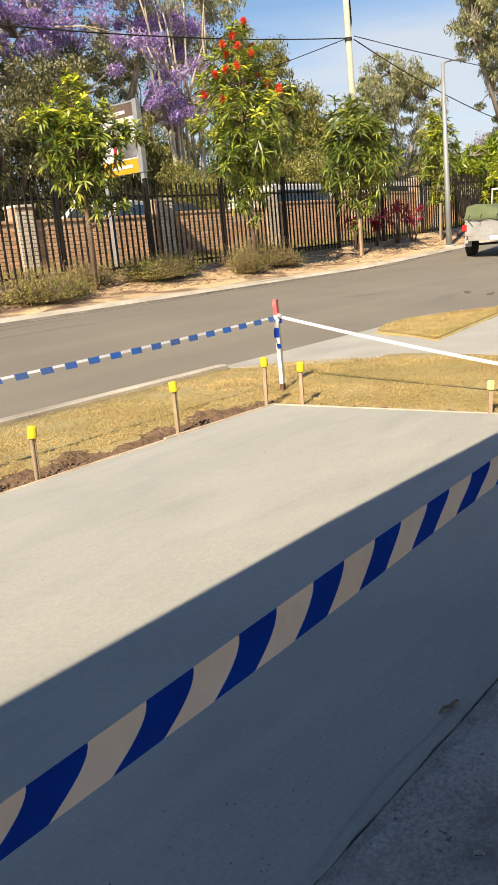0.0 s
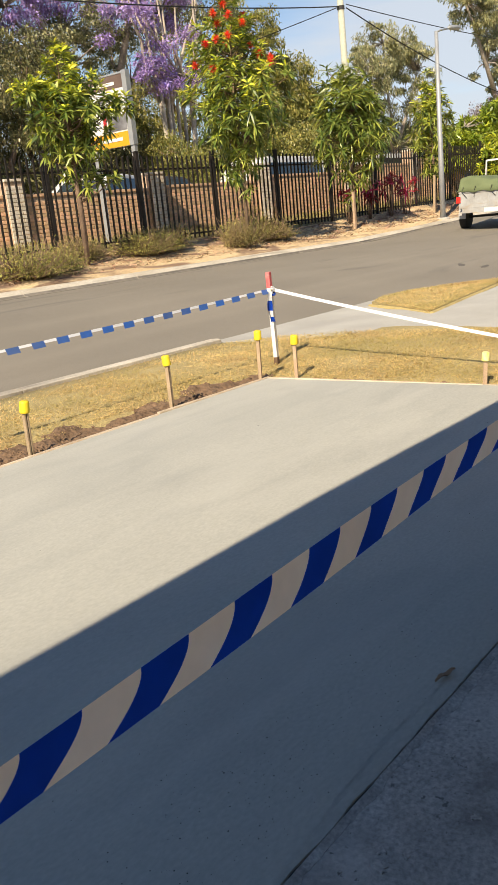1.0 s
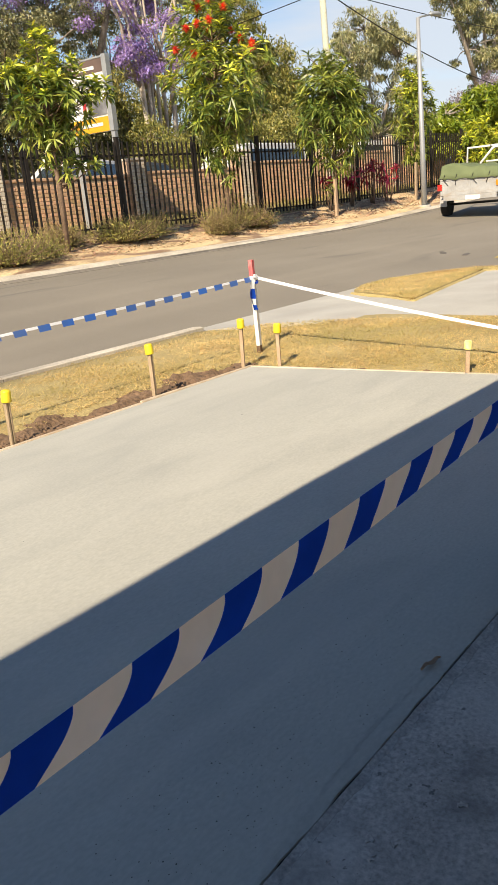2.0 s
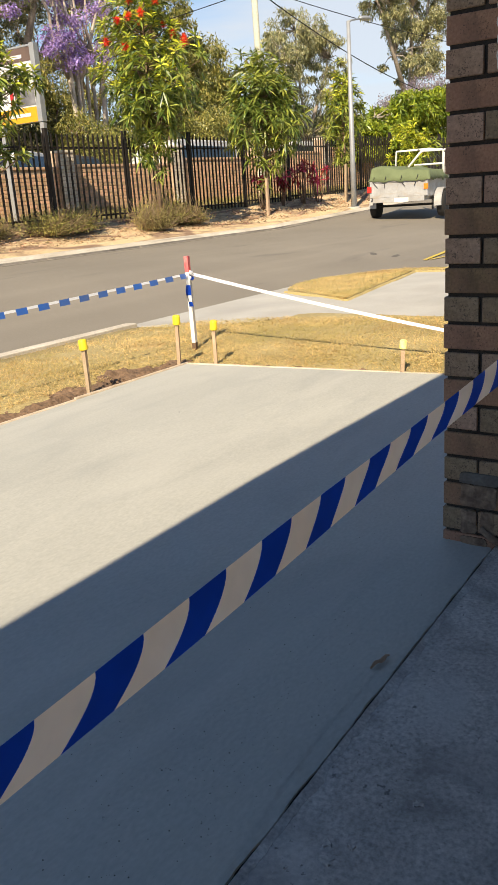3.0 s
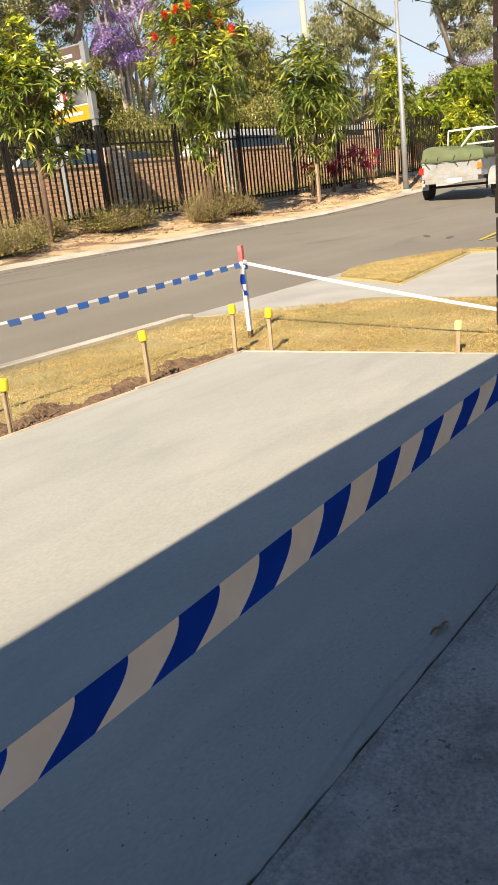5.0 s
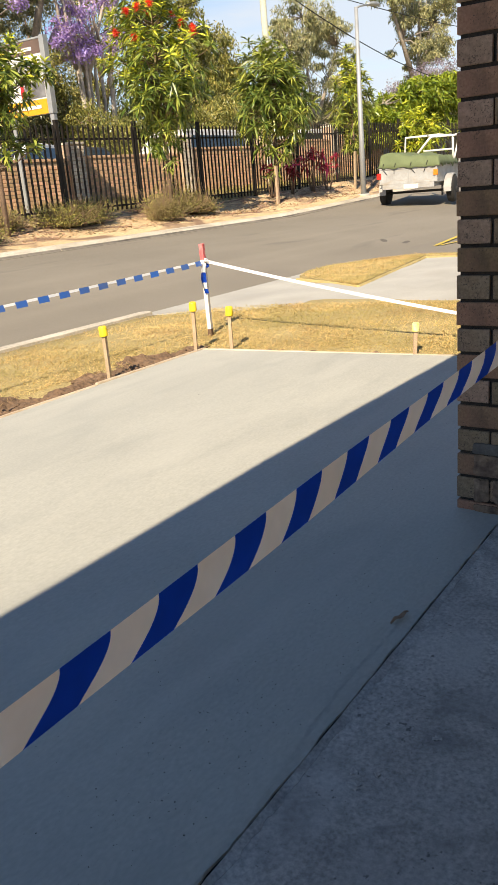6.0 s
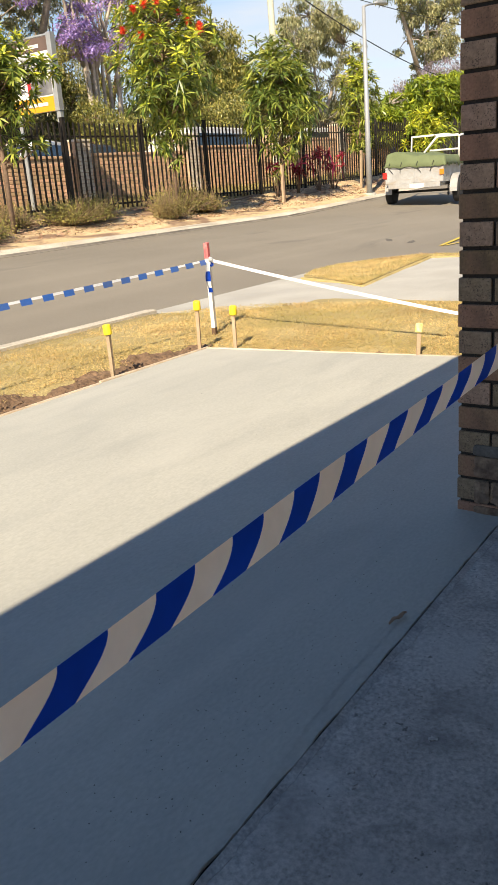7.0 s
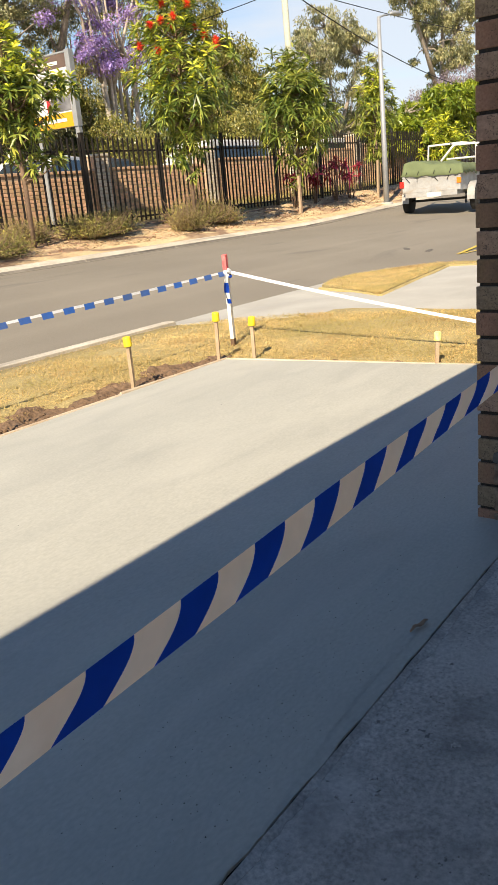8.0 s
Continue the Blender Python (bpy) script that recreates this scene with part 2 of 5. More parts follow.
WALL_BRICK = shader("tan_brick", (0.68, 0.45, 0.275), 0.9, (0.57, 0.37, 0.225), 1.2, 20, 0.2, 0.3, 0.004, random_by="island", random_amount=0.2)
CREAM_BRICK = shader("cream_brick", (0.80, 0.73, 0.61), 0.9, (0.58, 0.50, 0.40), 2, 20, 0.15, 0.3, 0.004, random_by="island", random_amount=0.12)
JOINT = shader("pale_mortar", (0.50, 0.37, 0.26), 0.95, None, 10, 60, 0.2, 0.3, 0.004)
GALV = shader("galvanised_steel", (0.40, 0.415, 0.425), 0.55, (0.33, 0.345, 0.36), 4, 40, 0.1, 0.05, 0.001, metal=0.35)
POLE_WOOD = shader("weathered_pole_timber", (0.56, 0.56, 0.45), 0.85, (0.46, 0.46, 0.37), 2, 30, 0.2, 0.3, 0.004)
BLACK_WIRE = shader("black_cable", (0.02, 0.02, 0.02), 0.6, None, 3, 20, 0.1, 0)
TRAILER_WHITE = shader("worn_white_paint", (0.42, 0.425, 0.425), 0.55, (0.31, 0.305, 0.295), 4.0, 30, 0.08, 0.05, 0.002,
                       extra=streaks((0.34, 0.29, 0.23), 3, (1, 1, 3), 0.7, 0.50, 0.72))
TARP = shader("green_canvas", (0.165, 0.20, 0.095), 0.85, (0.125, 0.155, 0.072), 3, 80, 0.1, 0.2, 0.004)
RUBBER = shader("tyre_rubber", (0.022, 0.021, 0.02), 0.85, None, 5, 50, 0.2, 0.2, 0.003)
RIM = shader("steel_rim", (0.62, 0.62, 0.60), 0.4, None, 5, 50, 0.08, 0, metal=0.4)
AMBER = shader("amber_lens", (0.85, 0.25, 0.02), 0.25, None, 5, 50, 0.05, 0)
RED_LENS = shader("red_lens", (0.70, 0.03, 0.02), 0.25, None, 5, 50, 0.05, 0)
DARK = shader("dark_steel", (0.035, 0.034, 0.033), 0.6, None, 5, 50, 0.2, 0.1, 0.002)
BARK = shader("brown_bark", (0.24, 0.165, 0.11), 0.95, (0.16, 0.105, 0.07), 4, 30, 0.3, 0.6, 0.01)
GREY_BARK = shader("grey_bark", (0.44, 0.38, 0.31), 0.95, (0.30, 0.25, 0.205), 2, 14, 0.3, 0.6, 0.02)
PALE_BARK = shader("pale_gum_bark", (0.54, 0.47, 0.39), 0.85, (0.36, 0.30, 0.24), 1.0, 9, 0.2, 0.4, 0.02)


def leaf(name, base, var, amount=0.4, translucent=0.18, rough=0.36):
    base, var = (tuple(min(0.9, 1.12 * c) for c in q) for q in (base, var))
    return shader(name, base, rough, var, 0.8, 3, 0.15, 0, random_by="island", random_amount=amount, translucent=translucent)


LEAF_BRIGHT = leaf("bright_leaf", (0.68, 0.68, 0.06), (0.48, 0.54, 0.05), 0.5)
LEAF_MID = leaf("mid_leaf", (0.29, 0.32, 0.052), (0.16, 0.215, 0.04), 0.55)
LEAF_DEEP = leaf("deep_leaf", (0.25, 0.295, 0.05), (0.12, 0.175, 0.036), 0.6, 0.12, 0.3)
LEAF_GUM = leaf("gum_leaf", (0.37, 0.365, 0.18), (0.24, 0.245, 0.115), 0.5)
LEAF_OLIVE = leaf("olive_leaf", (0.33, 0.315, 0.075), (0.20, 0.205, 0.055), 0.55)
# Darkened copy of the olive leaf: the thicket's shade is in its colour.
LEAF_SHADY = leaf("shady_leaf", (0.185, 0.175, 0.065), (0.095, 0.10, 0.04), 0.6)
LEAF_SHRUB = leaf("shrub_leaf", (0.40, 0.385, 0.085), (0.22, 0.22, 0.055), 0.6, 0.15, 0.6)
LEAF_FERN = leaf("fern_green_leaf", (0.28, 0.335, 0.028), (0.15, 0.205, 0.02), 0.45)
LEAF_PURPLE = leaf("lilac_blossom", (0.37, 0.245, 0.55), (0.48, 0.36, 0.61), 0.45, 0.35, 0.7)
LEAF_MAUVE = leaf("mauve_blossom", (0.36, 0.30, 0.40), (0.29, 0.25, 0.22), 0.35, 0.35, 0.7)
LEAF_RED = leaf("scarlet_flower", (0.72, 0.05, 0.025), (0.80, 0.12, 0.04), 0.25, 0.25, 0.6)
LEAF_MAROON = leaf("maroon_leaf", (0.44, 0.03, 0.055), (0.16, 0.018, 0.025), 0.5, 0.3, 0.45)
LEAF_STRAW = leaf("straw_stalk", (0.34, 0.28, 0.10), (0.22, 0.20, 0.065), 0.5, 0.2, 0.8)
LEAF_DRY = leaf("dry_litter", (0.46, 0.32, 0.19), (0.22, 0.14, 0.085), 0.5, 0.1, 0.9)


# ---- building blocks ----
def mesh_of(name, verts, faces, smooth=False):
    me = bpy.data.meshes.new(name)
    me.from_pydata([tuple(v) for v in verts], [], faces)
    if smooth:
        me.polygons.foreach_set("use_smooth", [True] * len(me.polygons))
    me.update()
    return me


def part(name, data, material, parent=None, label="", smooth=False):
    """Links a bmesh, a mesh or (verts, faces) as one mesh object, under parent if given."""
    if isinstance(data, bmesh.types.BMesh):
        me = bpy.data.meshes.new(name)
        data.to_mesh(me)
        data.free()
        if smooth:
            me.polygons.foreach_set("use_smooth", [True] * len(me.polygons))
    elif isinstance(data, tuple):
        me = mesh_of(name, data[0], data[1], smooth)
    else:
        me = data
    if material and not me.materials:
        me.materials.append(material)
    ob = new(name, me)
    if parent:
        ob.parent = parent
    if label:
        ob["label"] = label
    return ob


def thing(name, m, label, category, group="", kind=""):
    ob = new(name)
    ob.empty_display_size = 0.1
    ob.matrix_world = m
    return tagged(ob, label, category, group, kind)


def box(bm, lo, hi, bevel=0.0):
    """Adds a box from corner to corner, with bevelled edges if wanted."""
    size = [b - a for a, b in zip(lo, hi)]
    mid = [(a + b) / 2 for a, b in zip(lo, hi)]
    made = bmesh.ops.create_cube(bm, size=1.0, matrix=Matrix.Translation(mid) @ Matrix.Diagonal((*size, 1)))["verts"]
    if bevel:
        edges = list({e for v in made for e in v.link_edges})
        bmesh.ops.bevel(bm, geom=edges, offset=bevel, segments=2, profile=0.5, affect="EDGES")
    return bm


def boxes(*specs, bevel=0.0):
    bm = bmesh.new()
    for lo, hi in specs:
        box(bm, lo, hi, bevel)
    return bm


def tube(verts, faces, points, radii, sides=7, cap=True):
    """Adds a tapered tube along points to the lists."""
    points = [Vector(p) for p in points]
    rings = []
    for i, p in enumerate(points):
        d = (points[min(i + 1, len(points) - 1)] - points[max(i - 1, 0)]).normalized()
        a = d.cross(Vector((0.31, 0.85, 0.42))).normalized()
        b = d.cross(a)
        start = len(verts)
        for k in range(sides):
            w = 2 * math.pi * k / sides
            verts.append(p + radii[i] * (math.cos(w) * a + math.sin(w) * b))
        rings.append(start)
    for s, e in zip(rings, rings[1:]):
        for k in range(sides):
            faces.append((s + k, s + (k + 1) % sides, e + (k + 1) % sides, e + k))
    if cap:
        faces.append(tuple(rings[-1] + k for k in range(sides)))
        faces.append(tuple(rings[0] + k for k in reversed(range(sides))))


def tubes(specs, sides=7):
    v, f = [], []
    for points, radii in specs:
        tube(v, f, points, radii, sides)
    return v, f


def lathe(profile, sides=20, axis="z"):
    """A turned solid from (radius, height) pairs."""
    v, f = [], []
    for r, h in profile:
        for k in range(sides):
            w = 2 * math.pi * k / sides
            c, s = r * math.cos(w), r * math.sin(w)
            v.append((c, s, h) if axis == "z" else (c, h, s))
    for i in range(len(profile) - 1):
        for k in range(sides):
            a, b = i * sides + k, i * sides + (k + 1) % sides
            f.append((a, b, b + sides, a + sides))
    f.append(tuple(range(sides))[::-1])
    f.append(tuple((len(profile) - 1) * sides + k for k in range(sides)))
    return v, f


def leaf_mesh(name, at, way, length, width, droop=0.5, rng=None):
    """Many leaves in one mesh, each a bent blade with a pointed tip."""
    n = len(at)
    rng = rng or np.random.default_rng(1)
    way = way / np.linalg.norm(way, axis=1, keepdims=True)
    side = np.cross(way, np.array((0, 0, 1.0)) + rng.normal(0, 0.45, (n, 3)))
    side /= np.linalg.norm(side, axis=1, keepdims=True) + 1e-6
    L, W = length[:, None], width[:, None]
    down = np.array((0, 0, -1.0))
    mid = at + way * L * 0.5 + down * L * droop * 0.12
    tip = at + way * L * 0.95 + down * L * droop * 0.5
    v = np.stack((at - side * W * 0.2, at + side * W * 0.2, mid + side * W * 0.5, mid - side * W * 0.5, tip), 1).reshape(-1, 3)
    me = bpy.data.meshes.new(name)
    me.vertices.add(5 * n)
    me.vertices.foreach_set("co", v.astype(np.float32).ravel())
    base = 5 * np.arange(n)[:, None]
    loops = (base + np.array((0, 1, 2, 3, 3, 2, 4))).ravel()
    me.loops.add(7 * n)
    me.loops.foreach_set("vertex_index", loops.astype(np.int32))
    me.polygons.add(2 * n)
    starts = (7 * np.arange(n)[:, None] + np.array((0, 4))).ravel()
    me.polygons.foreach_set("loop_start", starts.astype(np.int32))
    me.update(calc_edges=True)
    me.validate()
    return me


def unit(rng, n):
    d = rng.normal(0, 1, (n, 3))
    return d / np.linalg.norm(d, axis=1, keepdims=True)


def rosettes(rng, centres, ways, count, length, width):
    """Leaves that spread from each centre round its way."""
    k = np.repeat(np.arange(len(centres)), count)
    way = ways[k] * rng.uniform(0.05, 0.9, (len(k), 1)) + unit(rng, len(k)) * 0.85
    at = centres[k] + unit(rng, len(k)) * 0.03
    return at, way, rng.uniform(0.65, 1.15, len(k)) * length, rng.uniform(0.7, 1.2, len(k)) * width


def whorls(rng, centres, axes, count, length, width, open_by=0.95):
    """Leaves that stand out like spokes round each shoot tip, then droop."""
    axes = axes / np.linalg.norm(axes, axis=1, keepdims=True)
    a = np.cross(axes, np.array((0.31, 0.82, 0.47)))
    a /= np.linalg.norm(a, axis=1, keepdims=True)
    b = np.cross(axes, a)
    k = np.repeat(np.arange(len(centres)), count)
    w = np.tile(np.arange(count) * 2.4, len(centres)) + rng.uniform(0, 6.28, len(centres))[k] + rng.normal(0, 0.2, len(k))
    up = rng.uniform(-0.3, 0.75, len(k))[:, None]
    way = axes[k] * up + open_by * (a[k] * np.cos(w)[:, None] + b[k] * np.sin(w)[:, None]) + rng.normal(0, 0.12, (len(k), 3))
    at = centres[k] + axes[k] * up * 0.07
    size = rng.uniform(0.75, 1.2, len(centres))[k]
    return at, way, rng.uniform(0.75, 1.15, len(k)) * length * size, rng.uniform(0.75, 1.2, len(k)) * width


# ---- the lie of the land: x runs along the street, y across it ----
def smooth(a, b, v):
    k = min(1.0, max(0.0, (v - a) / (b - a)))
    return k * k * (3 - 2 * k)


def rise(x):
    return 0.035 * min(max(x - 15.0, 0.0), 14.0)


ROAD_Y = (4.78, 5.4, 6.2, 7.4, 8.6, 9.6, 10.1)
ROAD_Z = (-0.085, -0.03, 0.07, 0.195, 0.25, 0.285, 0.29)


def road_z(x, y):
    return float(np.interp(y, ROAD_Y, ROAD_Z)) + rise(x) * smooth(4.8, 8.0, y)


def verge_z(x, y):
    bumps = 0.05 * noise.noise(Vector((x * 0.8, y * 1.4, 0.3))) * smooth(10.3, 10.9, y) * (1 - smooth(14, 18, y))
    return float(np.interp(y, (10.1, 10.26, 10.33, 11.2, 12.4, 15.0, 40.0, 2000.0), (0.345, 0.350, 0.405, 0.56, 0.76, 1.0, 1.5, 1.5))) + rise(x) * (1 - smooth(11.5, 15, y) * 0.6) + bumps


def lawn_rise(x, y):
    """The turf stands a little proud beyond the trench."""
    return 0.03 * max(smooth(3.0, 3.25, y), smooth(2.4, 2.9, x)) * (1 - smooth(3.5, 4.4, y))


def ground_z(x, y):
    if 2.85 < y < 3.05 and x < 2.3:
        return -0.16
    if y <= 4.6:
        return -0.035 + lawn_rise(x, y) + 0.008 * noise.noise(Vector((x * 1.5, y * 1.5, 4.0))) - 0.10 * smooth(3.4, 4.6, x) * smooth(3.0, 4.2, y) - 0.08 * smooth(4.6, 5.2, x)
    if y < 10.15:
        return road_z(x, min(max(y, 4.78), 10.1)) - 0.12
    return verge_z(x, y)


def sheet(xs, ys, height):
    v = [(x, y, height(x, y)) for y in ys for x in xs]
    w = len(xs)
    f = [(j * w + i, j * w + i + 1, (j + 1) * w + i + 1, (j + 1) * w + i) for j in range(len(ys) - 1) for i in range(w - 1)]
    return v, f


far_steps = [40, 60, 90, 150, 300, 700, 2000]
xs = [-s for s in reversed(far_steps)] + [-40 + 2 * i for i in range(1, 18)] + [-5 + 0.5 * i for i in range(0, 80)] + far_steps[:]
xs = sorted(set(xs))
ys_near = [-s for s in reversed(far_steps)] + [-20, -10, -5, -1, -0.2, 0.5, 1, 1.5, 2, 2.4, 2.8, 2.95, 3.1, 3.4, 3.7, 4.0, 4.3, 4.6, 4.62, 6, 8, 10.14]
ys_far = [10.16] + [10.3 + 0.15 * i for i in range(0, 16)] + [13, 14, 15, 17, 20, 25, 30] + far_steps
ground = part("ground", sheet(xs, ys_near + ys_far, ground_z), LAWN_SOIL, smooth=True)
tagged(ground, "dry straw-coloured nature strip and bare verge earth", "ground", kind="structure")
ground.data.materials.append(EARTH)
ground.data.materials.append(FAR_GROUND)
for p in ground.data.polygons:
    c = p.center
    p.material_index = 1 if 10.1 < c.y < 12.7 else (2 if c.y > 12.7 else 0)

rx = [-400, -100, -40, -20] + [-10 + i for i in range(0, 51)] + [60, 150, 400]
road = part("road", sheet(rx, ROAD_Y, road_z), ASPHALT, smooth=True)
tagged(road, "sun-bleached grey-brown asphalt street with faint patches", "road", kind="structure")


side_street = part("road_side_street", sheet([8.7, 10, 12, 14, 17], [-60, -20, -5, 0, 2, 3, 4, 4.5, 4.84], lambda x, y: -0.064 - 0.016 * smooth(3, 4.84, y)), ASPHALT, smooth=True)
tagged(side_street, "bleached asphalt mouth of a side street", "road", kind="structure")


def kerb_run(name, profile, x0, x1, height, step=2.4):
    """Kerb stones end to end, each with the profile (y, dz) closed downwards."""
    v, f = [], []
    n = int((x1 - x0) / step)
    k = len(profile)
    for i in range(n):
        for x in (x0 + i * step + 0.006, x0 + (i + 1) * step - 0.006):
            z = height(x)
            v += [(x, y, z + dz) for y, dz in profile]
        s = i * 2 * k
        for j in range(k):
            f.append((s + j, s + (j + 1) % k, s + k + (j + 1) % k, s + k + j))
        f += [tuple(s + j for j in reversed(range(k))), tuple(s + k + j for j in range(k))]
    return v, f


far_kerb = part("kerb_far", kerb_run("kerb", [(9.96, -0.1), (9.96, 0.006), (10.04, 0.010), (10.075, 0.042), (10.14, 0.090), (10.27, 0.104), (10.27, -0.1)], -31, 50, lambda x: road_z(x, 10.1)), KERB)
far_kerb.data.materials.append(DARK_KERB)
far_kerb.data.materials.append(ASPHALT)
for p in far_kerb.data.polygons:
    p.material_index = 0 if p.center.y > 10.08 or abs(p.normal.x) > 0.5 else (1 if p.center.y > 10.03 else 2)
tagged(far_kerb, "stained concrete kerb and gutter along the verge", "kerb", kind="structure")
near_kerb = part("kerb_near", kerb_run("kerb", [(4.62, -0.2), (4.62, 0.072), (4.66, 0.080), (4.77, 0.072), (4.82, 0.006), (4.87, 0.004), (4.87, -0.2)], -32.4, 3.6, lambda x: road_z(x, 4.78)), KERB)
tagged(near_kerb, "pale concrete kerb strip edging the nature strip", "kerb", kind="structure")


def flat(points, top, depth):
    """A slab with a many-cornered outline."""
    n = len(points)
    v = [(x, y, top(x, y)) for x, y in points] + [(x, y, top(x, y) - depth) for x, y in points]
    f = [tuple(range(n)), tuple(reversed(range(n, 2 * n)))] + [(i, i + n, (i + 1) % n + n, (i + 1) % n) for i in range(n)]
    return v, f


apron_z = lambda x, y: -0.018 - 0.045 * smooth(4.0, 4.85, y)
apron = part("pavement_driveway", flat([(3.55, 4.85), (3.9, 4.05), (4.25, 3.0), (4.5, 1.8), (4.8, -6), (8.28, -6), (8.28, 3.2), (8.6, 4.2), (8.2, 4.85)][::-1], apron_z, 0.15), PALE_CONCRETE)
tagged(apron, "pale sunlit concrete driveway of the neighbouring lot", "driveway", kind="structure")
island_pts = [(5.45, 3.25), (6.2, 4.45), (6.7, 4.62), (7.3, 4.6), (7.9, 4.3), (8.5, 3.9), (8.75, 2.5), (8.75, -4), (8.32, -4), (8.30, 2.5), (8.2, 3.66)]
island = part("pavement_grass_island", flat(island_pts[::-1], lambda x, y: 0.005, 0.1), LAWN_SOIL)
tagged(island, "wedge of dry grass between driveway and street", "grass", kind="structure")
trim = part("trim_island_edging", tubes([([(5.42, 3.22, -0.02), (6.8, 3.43, -0.02), (8.2, 3.63, -0.02)], [0.022] * 3), ([(5.42, 3.22, -0.02), (5.8, 3.85, -0.025), (6.17, 4.47, -0.04)], [0.02] * 3)], 6),
            shader("dry_yellow_edge", (0.56, 0.44, 0.18), 0.9, None, 4, 50, 0.25, 0.4, 0.006))
tagged(trim, "straw-yellow dry edge of the grass wedge", "edging", kind="structure")
YELLOW_LINE = shader("yellow_road_paint", (0.70, 0.50, 0.05), 0.8, (0.45, 0.36, 0.12), 8, 60, 0.2, 0.1, 0.002)
mark_z = lambda x, y: -0.060
for pts in ([(10.42, 4.36), (12.5, 4.66), (12.5, 4.76), (10.42, 4.43)], [(10.46, 4.30), (12.3, 4.02), (12.3, 4.11), (10.46, 4.35)]):
    tagged(part("road_marking", flat(pts, mark_z, 0.003), YELLOW_LINE), "faded yellow line on the street", "road marking", kind="structure")


def blot(cx, cy, rx_, ry_, turn, seed):
    """An uneven outline for a patch of tar."""
    out = []
    for k in range(22):
        w = 2 * math.pi * k / 22
        r = 1 + 0.45 * noise.noise(Vector((2 * math.cos(w), 2 * math.sin(w), seed)))
        a, b = rx_ * r * math.cos(w), ry_ * r * math.sin(w)
        out.append((cx + a * math.cos(turn) - b * math.sin(turn), cy + a * math.sin(turn) + b * math.cos(turn)))
    return out


TAR = shader("old_tar", (0.09, 0.08, 0.07), 0.85, (0.14, 0.125, 0.105), 5, 60, 0.3, 0.4, 0.004)
for cx, cy, a, b, turn, seed in ((10.97, 5.60, 0.16, 0.06, 0.5, 1), (11.02, 5.19, 0.2, 0.05, 0.2, 2)):
    top_z = lambda x, y: (road_z(x, y) if y > 4.8 else -0.064) + 0.004
    tagged(part("road_tar_patch", flat(blot(cx, cy, a, b, turn, seed), top_z, 0.003), TAR), "small dark tar patch on the asphalt", "tar patch", kind="structure")

# the new driveway slab: its street side at y 2.82, its end a little askew


def joint_y(x):
    """Where the new slab meets the old floor."""
    return -0.166 + 0.024 * min(x, 0.0)



def slab_sheet():
    """The slab's top and sides; a low trowelled-off strip runs along part of the joint."""
    near = [0, 0.006, 0.014, 0.024, 0.032, 0.038, 0.044, 0.05, 0.056, 0.062, 0.07, 0.085, 0.11, 0.15]
    v, f = [], []
    rows, cols = len(near) + 22, 230
    for j in range(rows + 1):
        for i in range(cols + 1):
            u = i / cols
            x = float(np.interp(u, [0, 0.08, 0.9, 1], [-7, -2.5, 0.4, 2.4]))
            if j < len(near):
                d = near[j]
                y = joint_y(x) + d
            else:
                d = 1.0
                y = joint_y(x) + 0.15 + (2.82 - joint_y(x) - 0.15) * (j - len(near) + 1) / (rows - len(near) + 1)
            if u > 0.9:
                x = 0.4 + (float(np.interp(y, [-0.17, 1.2, 2.82], [2.475, 2.33, 2.157])) - 0.4) * (u - 0.9) / 0.1
            width = float(np.interp(x, [-1.55, -1.1, -0.72], [0.010, 0.042, 0.034])) + 0.012 * noise.noise(Vector((x * 6, 2, 0))) + 0.006 * noise.noise(Vector((x * 25, 2, 0)))
            run = smooth(-1.6, -1.3, x) * (1 - smooth(-0.9, -0.72, x))
            drop = 0.0019 * run * (1 - smooth(width - 0.006, width + 0.006, d))
            drop += (0.0015 + 0.003 * max(0, noise.noise(Vector((x * 7, 9, 0))))) * (1 - smooth(0.0, 0.008 + 0.012 * max(0, noise.noise(Vector((x * 15, 6, 0)))), d))
            rough = 0.0013 * noise.noise(Vector((x * 26, y * 40, 3))) * (1 - smooth(0.05, 0.11, d))
            if j == 0:
                y += 0.005 * noise.noise(Vector((x * 9, 0, 0))) + 0.0025 * noise.noise(Vector((x * 37, 0, 0)))
            v.append((x, y, -0.012 * max(0, y) / 2.8 + 0.0015 * noise.noise(Vector((x * 1.3, y * 1.3, 0))) - drop + rough))
    w = cols + 1
    for j in range(rows):
        for i in range(cols):
            k = j * w + i
            f.append((k, k + 1, k + w + 1, k + w))
    n = len(v)
    rim = [i for i in range(w)] + [j * w + cols for j in range(1, rows + 1)] + [rows * w + i for i in range(cols - 1, -1, -1)] + [j * w for j in range(rows - 1, 0, -1)]
    v += [(v[i][0], v[i][1], -0.12) for i in rim]
    for k in range(len(rim)):
        k2 = (k + 1) % len(rim)
        f.append((rim[k], n + k, n + k2, rim[k2]))
    return v, f


slab = part("pavement_new_slab", slab_sheet(), NEW_CONCRETE)
tagged(slab, "freshly trowelled pale concrete driveway slab", "driveway", kind="structure")


